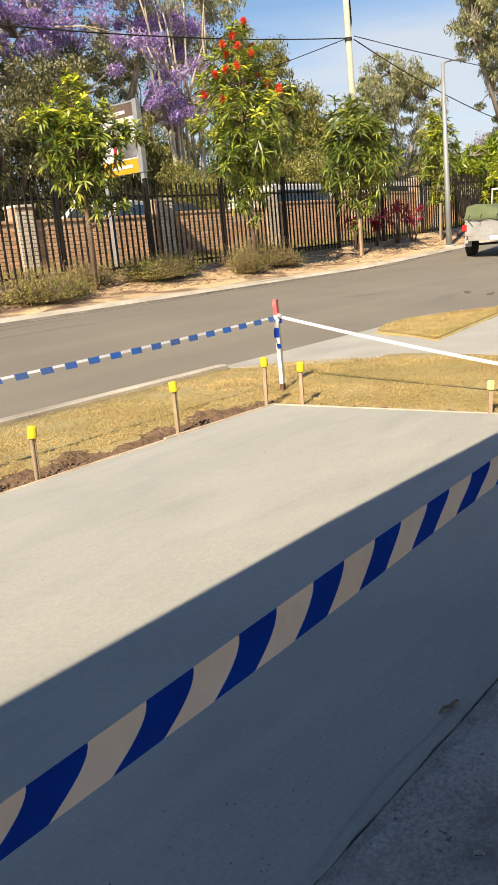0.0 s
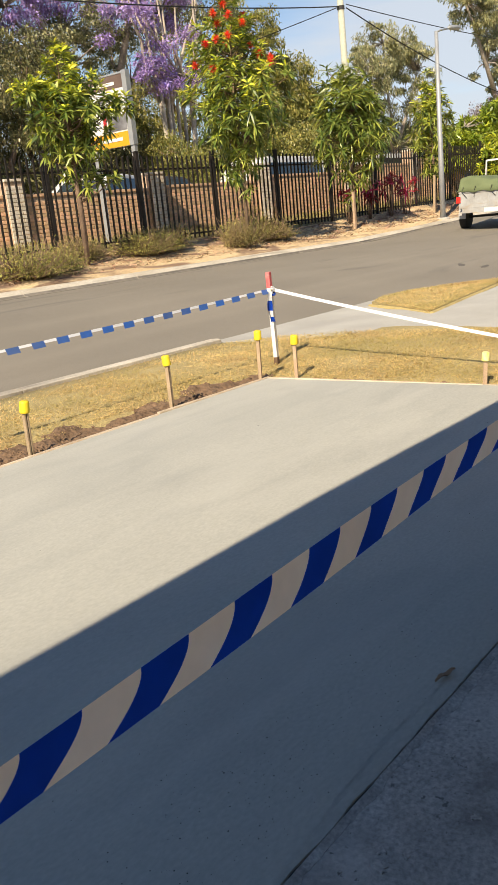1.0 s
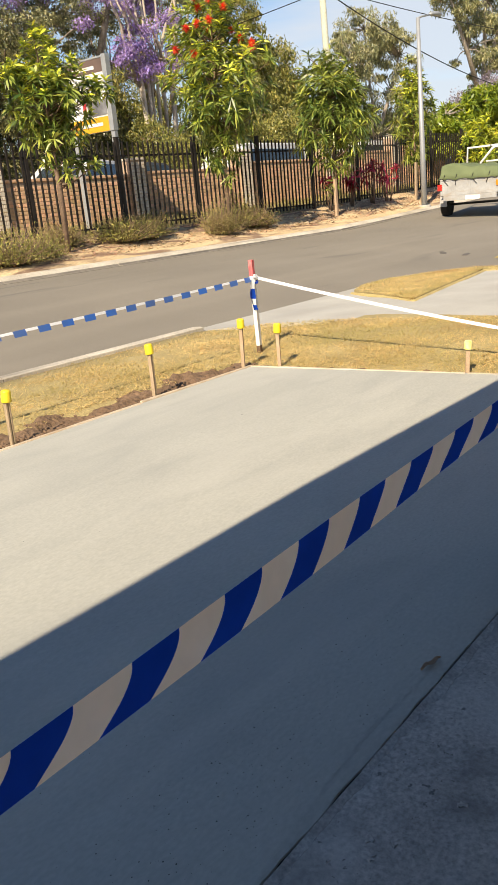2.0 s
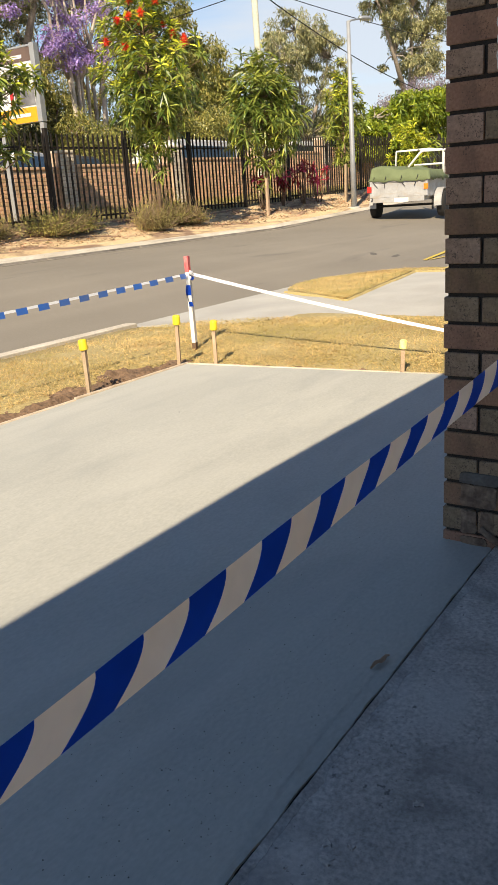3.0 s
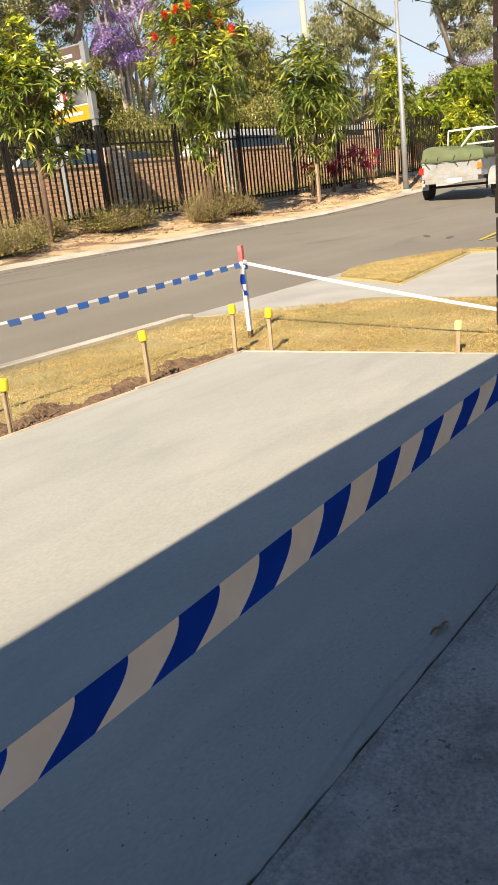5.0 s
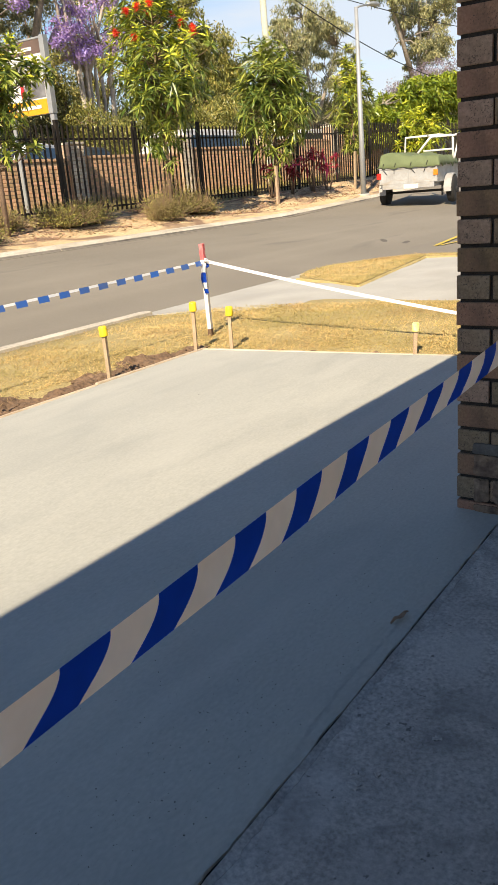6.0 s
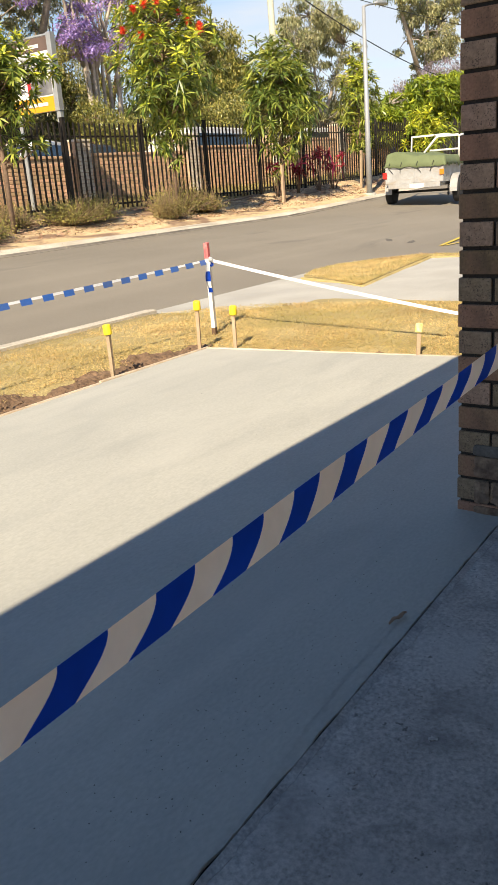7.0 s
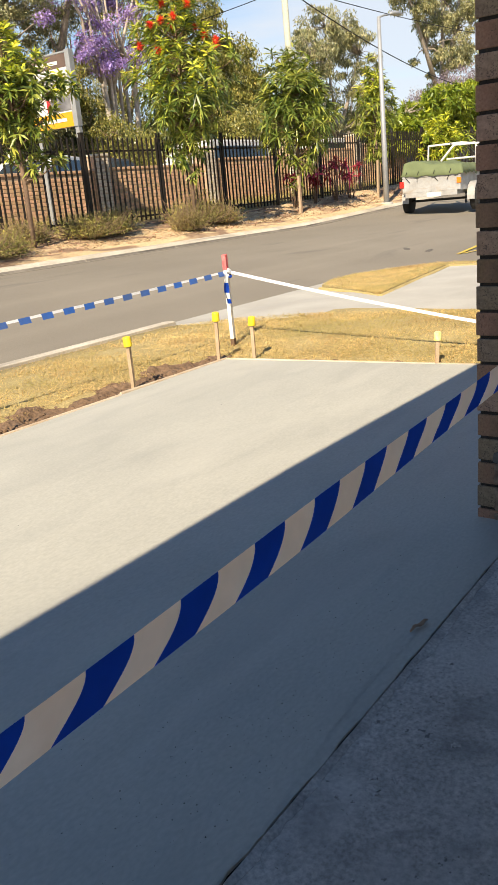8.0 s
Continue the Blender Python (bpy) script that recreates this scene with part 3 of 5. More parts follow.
def formwork(name, a, b, label):
    """A thin board on edge from a to b, with a split and a sag of its own."""
    a, b = Vector(a), Vector(b)
    d = (b - a).normalized()
    s = Vector((-d.y, d.x, 0))
    v, f = [], []
    n = 14
    for i in range(n + 1):
        p = a.lerp(b, i / n)
        w = 0.004 * noise.noise(p * 1.7)
        for off, z in ((0.002, -0.1), (0.002, 0.004 + w), (0.008, 0.008 + w), (0.022, 0.007 + w), (0.025, 0.0 + w), (0.025, -0.1)):
            v.append(p + s * off + Vector((0, 0, z)))
    for i in range(n):
        for k in range(6):
            f.append((i * 6 + k, i * 6 + (k + 1) % 6, (i + 1) * 6 + (k + 1) % 6, (i + 1) * 6 + k))
    f += [tuple(reversed(range(6))), tuple(n * 6 + k for k in range(6))]
    return tagged(part(name, (v, f), FORM_TIMBER), label, "formwork board", "formwork round the slab")


formwork("formwork_board", (1.0, 2.825, -0.012), (-5.0, 2.80, -0.012), "long pale timber formwork board edging the new slab")
formwork("formwork_board", (2.168, 2.85, -0.012), (1.02, 2.84, -0.006), "short pale timber formwork board lapped over its neighbour")
formwork("formwork_board", (2.335, 1.2, -0.008), (2.16, 2.82, -0.012), "pale timber formwork board at the slab's end")
formwork("formwork_board", (2.46, 0.05, -0.004), (2.34, 1.18, -0.008), "timber formwork board near the brick wall")

# ---- the carport that the camera stands in; unseen roof set from its shade edge ----
floor = part("floor", flat([(-7, -6), (5, -6), (5, -0.176), (0, -0.176), (-7, joint_y(-7) - 0.011)], lambda x, y: 0.004, 0.14), OLD_CONCRETE)
tagged(floor, "old worn grey concrete carport floor", "floor", kind="structure")
lip_v, lip_f = [], []
for i in range(420):
    x = -7 + i * 7.0 / 419
    k = max(0.0, 0.004 + 0.015 * max(0, noise.noise(Vector((x * 3.1, 1, 0)))) + 0.006 * noise.noise(Vector((x * 14, 4, 0))) + 0.003 * noise.noise(Vector((x * 41, 4, 0))))
    lip_v += [(x, joint_y(x) - 0.0100 - 0.3 * k, -0.004), (x, joint_y(x) - 0.0120 - 0.5 * k, 0.0100 + 0.3 * k), (x, joint_y(x) - 0.021 - 2.4 * k, 0.0046), (x, joint_y(x) - 0.022 - 2.4 * k, -0.02), (x, joint_y(x) - 0.010 - 0.3 * k, -0.02)]
for i in range(419):
    for k in range(5):
        lip_f.append((i * 5 + k, i * 5 + (k + 1) % 5, i * 5 + 5 + (k + 1) % 5, i * 5 + 5 + k))
# Near-black strip low in the gap: the joint's shade as a colour.
shade_v = [(x, joint_y(x) + dy, -0.009) for x in np.linspace(-7, -0.02, 60) for dy in (-0.014, 0.004)]
tagged(part("trim_joint_shade", (shade_v, [(2 * i, 2 * i + 2, 2 * i + 3, 2 * i + 1) for i in range(59)]), shader("joint_shade", (0.025, 0.022, 0.02), 1.0, None, 30, 160, 0.4, 0.4, 0.003)), "near-black strip standing for shade deep in the joint", "dirt", kind="structure")
tagged(part("trim_floor_lip", (lip_v, lip_f), CHIPPED_EDGE), "ragged raised lip along the old floor's edge", "concrete lip", kind="structure")


wall_pier = part("wall_north_pier", boxes(((0.009, -0.222, -0.1), (0.36, -0.009, 2.60))), MORTAR)
tagged(wall_pier, "brown face-brick pier beside the carport opening", "wall", kind="structure")
wall_e = part("wall_north", boxes(((0.36, -0.23, -0.1), (5, 0.0, 2.60)), ((-9, -0.23, -0.1), (-7.6, 0.0, 2.60))), BRICK)
tagged(wall_e, "brown brick front wall of the house", "wall", kind="structure")
for x, y in ((-8.8, -4.0), (0.4, -4.0), (4.9, -4.0)):
    post = part("carport_post", boxes(((-0.05, -0.05, 0.0), (0.05, 0.05, 2.57)), bevel=0.004), FASCIA)
    post.matrix_world = pose(x, y, 0.004 if x > -7 else -0.03)
    tagged(post, "plain brown steel post holding the carport roof", "post", "carport posts")
# Added walls out of view: they hold back skylight from floor and pier.
tagged(part("wall_south_blocker", boxes(((-9.2, -4.5, -0.1), (5.3, -4.3, 3.0))), FASCIA), "unseen dark grey wall added behind the camera to block skylight", "wall", kind="structure")
tagged(part("wall_west_blocker", boxes(((-5.15, -4.29, -0.1), (-4.95, -0.42, 2.565))), FASCIA), "unseen dark grey wall added to block light from the west", "wall", kind="structure")
# Ceiling out of view, kept dark so little warm light bounces down.
tagged(part("ceiling", boxes(((-9.1, -4.2, 2.57), (5.2, -0.235, 2.615))), PLASTER), "unseen dark carport ceiling, toned to cut bounced light", "ceiling", kind="structure")
tagged(part("roof", flat([(-9.2, -4.3), (5.3, -4.3), (5.3, -0.18), (-0.8, -0.178), (-2.2, -0.166), (-3.0, -0.170), (-4.1, -0.200), (-5.2, -0.225), (-9.2, -0.25)], lambda x, y: 2.70, 0.08), FASCIA), "low roof edge with brown fascia over the carport", "roof", kind="structure")

# ---- loose things on the slab and floor ----
def litter_leaf(m, label, length=0.074, width=0.008):
    v, f = [], []
    for i in range(9):
        u = i / 8
        w = width * math.sin(math.pi * min(1, u * 0.94 + 0.03)) ** 0.8
        z = 0.003 + 0.007 * math.sin(u * 5.5) ** 2
        for k, s in enumerate((-1, -0.45, 0.1, 1)):
            v.append((length * (u - 0.5), w * s * (0.6 + 0.25 * math.sin(3 * u)), z + 0.004 * (s * s)))
    for i in range(8):
        for k in range(3):
            f.append((i * 4 + k, i * 4 + 4 + k, i * 4 + 5 + k, i * 4 + 1 + k))
    ob = part("dry_leaf", (v, f), LEAF_DRY, smooth=True)
    ob.matrix_world = m
    sol = ob.modifiers.new("body", "SOLIDIFY")
    sol.thickness = 0.0015
    return tagged(ob, label, "leaf")


litter_leaf(pose(-0.789, -0.1435, 0.001, 0, 0, -13), "curled dry brown leaf on the slab near the joint")
rng = np.random.default_rng(5)


def flake(m, size, label):
    n = 13
    r = [size * rng.uniform(0.42, 0.95) * (1.0 if i % 4 else 0.7) for i in range(n)]
    v = [(r[i] * math.cos(2 * math.pi * i / n), 0.7 * r[i] * math.sin(2 * math.pi * i / n), 0.0) for i in range(n)]
    v += [(0.85 * x, 0.85 * y, 0.0014) for x, y, _ in v]
    f = [tuple(range(n, 2 * n)), tuple(reversed(range(n)))] + [(i, (i + 1) % n, n + (i + 1) % n, n + i) for i in range(n)]
    ob = part("cement_flake", (v, f), OLD_CONCRETE)
    ob.matrix_world = m
    return tagged(ob, label, "debris", "cement flakes on the floor")


for x, y, s, a in ((-1.375, -0.315, 0.020, 10), (-1.41, -0.335, 0.024, 70), (-1.36, -0.36, 0.013, 30), (-1.20, -0.42, 0.018, 120), (-1.06, -0.30, 0.010, 0), (-0.95, -0.45, 0.012, 40), (-1.46, -0.28, 0.008, 0)):
    flake(pose(x, y, 0.0045, 0, 0, a), s, "small pale cement flake on the carport floor")

pv, pf = [], []
for i in range(560):
    x, y = (rng.normal(-1.4, 0.4), rng.normal(-0.04, 0.12)) if i % 3 else (rng.uniform(-2.2, 1.6), rng.normal(0.12, 0.22))
    if y < -0.15 or y > 0.9 or (x > -0.02 and y < 0.03):
        continue
    r = 0.0005 + 0.0017 * rng.uniform() ** 2
    s = len(pv)
    pv += [(x + r, y, 0.001), (x, y + r, 0.001), (x - r, y, 0.001), (x, y - r, 0.001), (x, y, 0.001 + r)]
    pf += [(s, s + 1, s + 4), (s + 1, s + 2, s + 4), (s + 2, s + 3, s + 4), (s + 3, s, s + 4)]
tagged(part("grit", (pv, pf), DARK), "scattered dark grit on the new slab", "grit", kind="stuff")

chain = thing("hanging_chain", pose(-0.016, -0.158, 1.66), "thin white plastic chain hanging down the brick pier", "chain")
for k in range(11):
    w = np.linspace(0, 2 * math.pi, 13)
    flatways = k % 2
    ring = [((0.0 if flatways else 0.006 * math.cos(a)) + 0.003 * math.sin(k), (0.006 * math.cos(a) if flatways else 0.0), -0.021 * k + 0.014 * math.sin(a)) for a in w]
    part("link", tubes([(ring, [0.0022] * 13)], 5), WHITE_PAINT, chain, smooth=True)
part("hook", tubes([([(0.03, 0, 0.03), (0.0, 0, 0.03), (0.0, 0, 0.008)], [0.003] * 3)], 6), GALV, chain)

# ---- the striped barrier tape across the opening ----
TAPE_X0, BLUE_W, PITCH = -1.861, 0.085, 0.1775


def tape_top(x):
    return 0.645 + 0.053 * (x + 1.86)


def tape_y(x):
    return -0.31 + 0.05 * smooth(0.25, 1.2, x)


def tape_point(x, u):
    """u runs 0 to 1 from the lower to the upper edge; the print leans and bends."""
    f = 1 - u
    xx = x - 0.064 * (0.75 * f ** 1.9 + 0.25 * smooth(0, 1, f))
    return (xx, tape_y(xx) + 0.003 * math.sin(5 * xx + 2.5 * u), tape_top(xx) - 0.067 * f)


tape = thing("barrier_tape", pose(0, 0, 0), "blue and white striped barrier tape stretched across the opening", "barrier tape")
for k in range(-26, 34):
    blue = k % 2 == 0
    x0 = TAPE_X0 + PITCH * (k // 2) + (0 if blue else BLUE_W)
    wide = BLUE_W if blue else PITCH - BLUE_W
    v = [tape_point(x0 + wide * i / 5, j / 10) for i in range(6) for j in range(11)]
    f = [(i * 11 + j, i * 11 + 11 + j, i * 11 + 12 + j, i * 11 + 1 + j) for i in range(5) for j in range(10)]
    part("blue_stripe" if blue else "white_stripe", (v, f), TAPE_BLUE if blue else TAPE_WHITE, tape, smooth=True)

# ---- pegs, corner stake and their tapes ----
CAP_MESH = mesh_of("cap", *lathe([(0.022, 0.0), (0.0275, 0.0), (0.029, 0.004), (0.0285, 0.014), (0.0275, 0.058), (0.026, 0.065), (0.019, 0.069)], 18), smooth=True)
CAP_MESH.materials.append(YELLOW_CAP)
CAP_PALE = mesh_of("cap", *lathe([(0.021, 0.0), (0.026, 0.0), (0.027, 0.005), (0.025, 0.012), (0.0245, 0.050), (0.020, 0.056), (0.012, 0.058)], 18), smooth=True)
CAP_PALE.materials.append(shader("pale_yellow_plastic", (0.80, 0.76, 0.42), 0.45, (0.80, 0.66, 0.06), 28, 60, 0.05, 0.05, 0.001))
for x, y, top, tx, ty, lab in ((0.062, 2.868, 0.305, 3, -1, "leaning raw timber peg with a yellow safety cap"),
                               (1.195, 2.878, 0.343, -1, 1.5, "raw timber peg with a yellow cap beside the formwork"),
                               (2.128, 2.880, 0.355, 1.5, -1, "tall raw timber peg with a yellow cap at the slab corner"),
                               (2.262, 2.640, 0.302, 0, 1, "upright raw timber peg with a yellow cap"),
                               (2.395, 1.218, 0.212, 2, -2.5, "short raw timber peg with a battered yellow cap")):
    peg = thing("timber_peg", pose(x, y, -0.03, tx, ty, 12 * x), lab, "peg", "pegs round the slab")
    bm = bmesh.new()
    box(bm, (-0.0145, -0.0125, -0.12), (-0.003, 0.0125, top - 0.02), 0.0015)
    box(bm, (0.003, -0.0125, -0.12), (0.0135, 0.0125, top - 0.024), 0.0015)
    box(bm, (-0.004, 0.002, -0.12), (0.005, 0.0115, top - 0.03), 0.001)
    part("stake", bm, TIMBER, peg)
    cap = new("cap", CAP_PALE if "battered" in lab else CAP_MESH)
    cap.parent = peg
    cap.matrix_basis = pose(0, 0, top - 0.045, 4 * math.sin(9 * x), 5 * math.cos(7 * x), 0)
    cap["label"] = "pale yellow plastic safety cap" if "battered" in lab else "bright yellow plastic safety cap"

SX, SY = 2.655, 3.14
stake = thing("corner_stake", pose(SX, SY, -0.03, 0, -1.5, 15), "white painted timber stake with a red tip in dry grass", "stake")
part("post", boxes(((-0.022, -0.016, 0.07), (0.022, 0.016, 0.63)), bevel=0.002), WHITE_PAINT, stake)
part("foot", boxes(((-0.022, -0.016, -0.15), (0.022, 0.016, 0.07))), shader("muddy_timber", (0.16, 0.10, 0.06), 0.95, None, 10, 60, 0.3, 0.4, 0.004), stake, "soil-stained foot")
part("tip", boxes(((-0.0225, -0.0165, 0.632), (0.0225, 0.0165, 0.755)), bevel=0.002), PINK_PAINT, stake, "red marking paint on the tip")


def ribbon(a, b, width, sag, twist, n=40, lean=0.0):
    """Points of a hanging tape: pairs of lower and upper edge."""
    a, b = Vector(a), Vector(b)
    d = (b - a).normalized()
    s = Vector((-d.y, d.x, 0)).normalized()
    out = []
    for i in range(n + 1):
        u = i / n
        p = a.lerp(b, u) - Vector((0, 0, sag * 4 * u * (1 - u)))
        t = twist(u)
        w = Vector((0, 0, math.cos(t))) + s * math.sin(t)
        out.append((p - w * width / 2, p + w * width / 2))
    return out


def ribbon_tape(name, pairs, stripe, label, plain=False):
    ob = thing(name, pose(0, 0, 0), label, "barrier tape", "tapes tied to the corner stake")
    if plain:
        v = [p for q in pairs for p in q]
        part("band", (v, [(2 * i, 2 * i + 2, 2 * i + 3, 2 * i + 1) for i in range(len(pairs) - 1)]), TAPE_COOL_WHITE, ob, smooth=True)
        return ob
    for i in range(0, len(pairs) - stripe, stripe):
        blue = (i // stripe) % 2 == 0
        v = [p for q in pairs[i:i + stripe + 1] for p in (q if blue else (q[0].lerp(q[1], 0.58), q[1]))]
        part("blue_stripe" if blue else "white_stripe", (v, [(2 * k, 2 * k + 2, 2 * k + 3, 2 * k + 1) for k in range(stripe)]), TAPE_SUNNY_BLUE if blue else TAPE_COOL_WHITE, ob, smooth=True)
    return ob


ribbon_tape("barrier_tape", ribbon((SX - 0.02, SY, 0.575), (-5.0, 3.10, 0.60), 0.041, 0.05, lambda u: -0.5 + 0.35 * math.sin(9 * u + 0.3), n=168), 2, "blue and white barrier tape drooping along the nature strip")
ribbon_tape("barrier_tape", ribbon((SX + 0.02, SY, 0.585), (2.72, 0.55, 0.13), 0.024, 0.02, lambda u: 0.3 + 0.3 * u, n=30), 2, "white barrier tape running low from stake to wall", plain=True)
knot = thing("tape_knot", pose(SX, SY, 0.575), "knotted blue and white tape end hanging from the stake", "barrier tape")
part("wrap", tubes([([(0.030 * math.cos(w), 0.026 * math.sin(w), 0.012 * math.sin(2 * w) + 0.012 * w / 6.3) for w in np.linspace(0, 12.6, 26)], [0.011] * 26)], 6), TAPE_COOL_WHITE, knot)
part("wrap", tubes([([(0.032 * math.cos(w), 0.028 * math.sin(w), -0.012 + 0.02 * math.sin(w)) for w in np.linspace(0.5, 6.6, 16)], [0.009] * 16)], 6), TAPE_BLUE, knot)
for z0, z1, mat, nm in ((0.0, -0.07, TAPE_COOL_WHITE, "white_tail"), (-0.07, -0.15, TAPE_BLUE, "blue_tail"), (-0.15, -0.20, TAPE_COOL_WHITE, "white_tail"), (-0.20, -0.24, TAPE_BLUE, "blue_tail")):
    v = []
    for i in range(5):
        z = z0 + (z1 - z0) * i / 4
        w = 0.026 + 0.006 * math.sin(40 * z)
        v += [(-0.045 - w + 0.02 * math.sin(14 * z), -0.03, z), (-0.045 + 0.02 * math.sin(14 * z), -0.015 + 0.01 * math.sin(30 * z), z), (-0.045 + w + 0.02 * math.sin(14 * z), -0.034, z - 0.004)]
    part(nm, (v, [(3 * i + k, 3 * i + k + 1, 3 * i + k + 4, 3 * i + k + 3) for i in range(4) for k in range(2)]), mat, knot, smooth=True)

# ---- dug soil along the formwork, and the dry lawn ----
def soil_strip(name, pts, width, lumps=1.0):
    v, f = [], []
    m = 14
    for p, s in pts:
        for k in range(m):
            u = k / (m - 1)
            q = Vector(p) + Vector(s) * (0.026 + width * u)
            h = lumps * 0.05 * math.sin(math.pi * u) * (0.35 + noise.noise(q * 5)) + 0.022 * noise.noise(q * 19) + 0.012 * noise.noise(q * 43) - 0.018
            for hx in (0.42, 1.58, -0.9):
                h -= 0.05 * math.exp(-(q.x - hx - 1.1 * (q.y - 3.03)) ** 2 / 0.010 - (q.y - 3.03) ** 2 / 0.007)
            for hx in (0.50, 1.66, -0.82):
                h += 0.055 * math.exp(-(q.x - hx) ** 2 / 0.016 - (q.y - 3.13) ** 2 / 0.005)
            v.append((q.x, q.y, -0.02 + (h if 0 < k < m - 1 else -0.02)))
    for i in range(len(pts) - 1):
        for k in range(m - 1):
            f.append((i * m + k, i * m + k + 1, i * m + m + k + 1, i * m + m + k))
    return tagged(part(name, (v, f), SOIL), "freshly dug crumbly brown soil beside the formwork", "soil", kind="stuff")


soil_strip("dug_soil", [((2.26 - 0.018 * i, 2.82, 0), (0, 1, 0)) for i in range(400)], 0.34)
soil_strip("dug_soil", [((2.165 + 0.175 * i / 54, 2.82 - 1.62 * i / 54, 0), (0.99, 0.12, 0)) for i in range(90)], 0.10, 0.2)

cv, cf = [], []
for i in range(700):
    x = rng.uniform(-3.5, 2.3)
    y = 2.86 + abs(rng.normal(0, 0.09))
    r = rng.uniform(0.005, 0.019)
    s = len(cv)
    q = unit(rng, 6) * 0.25 + np.array(((1, 0, 0), (-1, 0, 0), (0, 1, 0), (0, -1, 0), (0, 0, 1), (0, 0, -1)))
    cv += [(x + r * a, y + r * b, -0.025 + r * 0.7 * c) for a, b, c in q]
    cf += [(s, s + 2, s + 4), (s + 2, s + 1, s + 4), (s + 1, s + 3, s + 4), (s + 3, s, s + 4), (s + 2, s, s + 5), (s + 1, s + 2, s + 5), (s + 3, s + 1, s + 5), (s, s + 3, s + 5)]
tagged(part("soil_clods", (cv, cf), SOIL), "small clods of brown soil along the trench", "soil", kind="stuff")


def turf(name, count, place, length, label, material=GRASS, seed=2):
    g = np.random.default_rng(seed)
    at = place(g, count)
    way = np.column_stack((g.normal(0, 1, len(at)), g.normal(0, 1, len(at)), g.uniform(0.15, 1.3, len(at))))
    me = leaf_mesh(name, at, way, g.uniform(0.5, 1.3, len(at)) * length, g.uniform(0.6, 1.2, len(at)) * 0.0036, 0.5, g)
    return tagged(part(name, me, material), label, "grass", kind="stuff")


def lawn_place(g, n):
    x, y = g.uniform(-3.6, 4.5, n), g.uniform(0.0, 4.635, n)
    thin = np.array([noise.noise(Vector((a * 1.6, b * 1.6, 9))) for a, b in zip(x, y)])
    edge = np.interp(y, [-0.17, 1.2, 2.82], [2.475, 2.33, 2.157]) + 0.07 + 0.05 * thin
    ok = ((y > 3.09 + 0.13 * thin) | ((x > edge) & (y > 0.02))) & (x < np.interp(y, [1.8, 3.0, 4.05, 4.85], [4.5, 4.25, 3.9, 3.25]) + 0.03 + 0.06 * thin) & (g.uniform(0, 1, n) < 0.75 + 1.0 * thin)
    return np.column_stack((x, y, np.array([-0.037 - 0.012 * smooth(4.3, 4.6, b) + lawn_rise(a, b) for a, b in zip(x, y)])))[ok]


turf("lawn_grass", 330000, lawn_place, 0.045, "short dry straw-coloured lawn grass on the nature strip")


def island_place(g, n):
    u, w = g.uniform(0, 1, n), g.uniform(0, 1, n)
    x = 5.45 + 3.1 * u
    lo = np.interp(x, [5.45, 8.2, 8.3, 8.75], [3.25, 3.66, 2.5, 2.5])
    hi = np.interp(x, [5.45, 6.2, 6.7, 7.3, 7.9, 8.5, 8.75], [3.26, 4.45, 4.62, 4.6, 4.3, 3.9, 2.5])
    return np.column_stack((x, lo + (hi - lo) * w, np.full(n, 0.004)))


turf("island_grass", 26000, island_place, 0.04, "dry grass with greener tufts on the wedge by the street", seed=3)

# ---- across the street: steel picket fence ----
FENCE_Y, POST_GAP = 12.4, 2.36
post_mesh = bpy.data.meshes.new("post")
bm = boxes(((-0.04, -0.04, -0.2), (0.04, 0.04, 1.93)), ((-0.046, -0.046, 1.93), (0.046, 0.046, 1.955)), bevel=0.004)
bm.to_mesh(post_mesh)
bm.free()
post_mesh.materials.append(FENCE_BLACK)
rail_mesh = bpy.data.meshes.new("rail")
bm = boxes(((0.045, -0.02, -0.02), (POST_GAP - 0.045, 0.02, 0.02)))
bm.to_mesh(rail_mesh)
bm.free()
rail_mesh.materials.append(FENCE_BLACK)
pv, pf = [], []
for z, r in ((0.0, 0.0155), (1.76, 0.0155), (1.80, 0.004)):
    pv += [(-r, -r, z), (r, -r, z), (r, r, z), (-r, r, z)]
for i in (0, 4):
    pf += [(i + k, i + (k + 1) % 4, i + 4 + (k + 1) % 4, i + 4 + k) for k in range(4)]
pf += [(8, 9, 10, 11), (3, 2, 1, 0)]
picket_mesh = mesh_of("picket", pv, pf)
picket_mesh.materials.append(FENCE_BLACK)


def child(name, me, parent, m):
    ob = new(name, me)
    ob.parent = parent
    ob.matrix_basis = m
    return ob


for k in range(-3, 11):
    x0 = 7.5 + POST_GAP * k
    z0 = 0.76 + 0.55 * rise(x0 + 1.2)
    panel = thing("fence_panel", pose(x0, FENCE_Y, z0), "black steel picket fence panel with spear-cut pickets", "fence", "panels of the street fence")
    child("post", post_mesh, panel, pose(0, 0, 0))
    for z in (0.16, 1.58):
        child("rail", rail_mesh, panel, pose(0, 0, z))
    for i in range(15):
        child("picket", picket_mesh, panel, pose(0.045 + (POST_GAP - 0.09) * (i + 0.5) / 15, -0.033, 0.06))

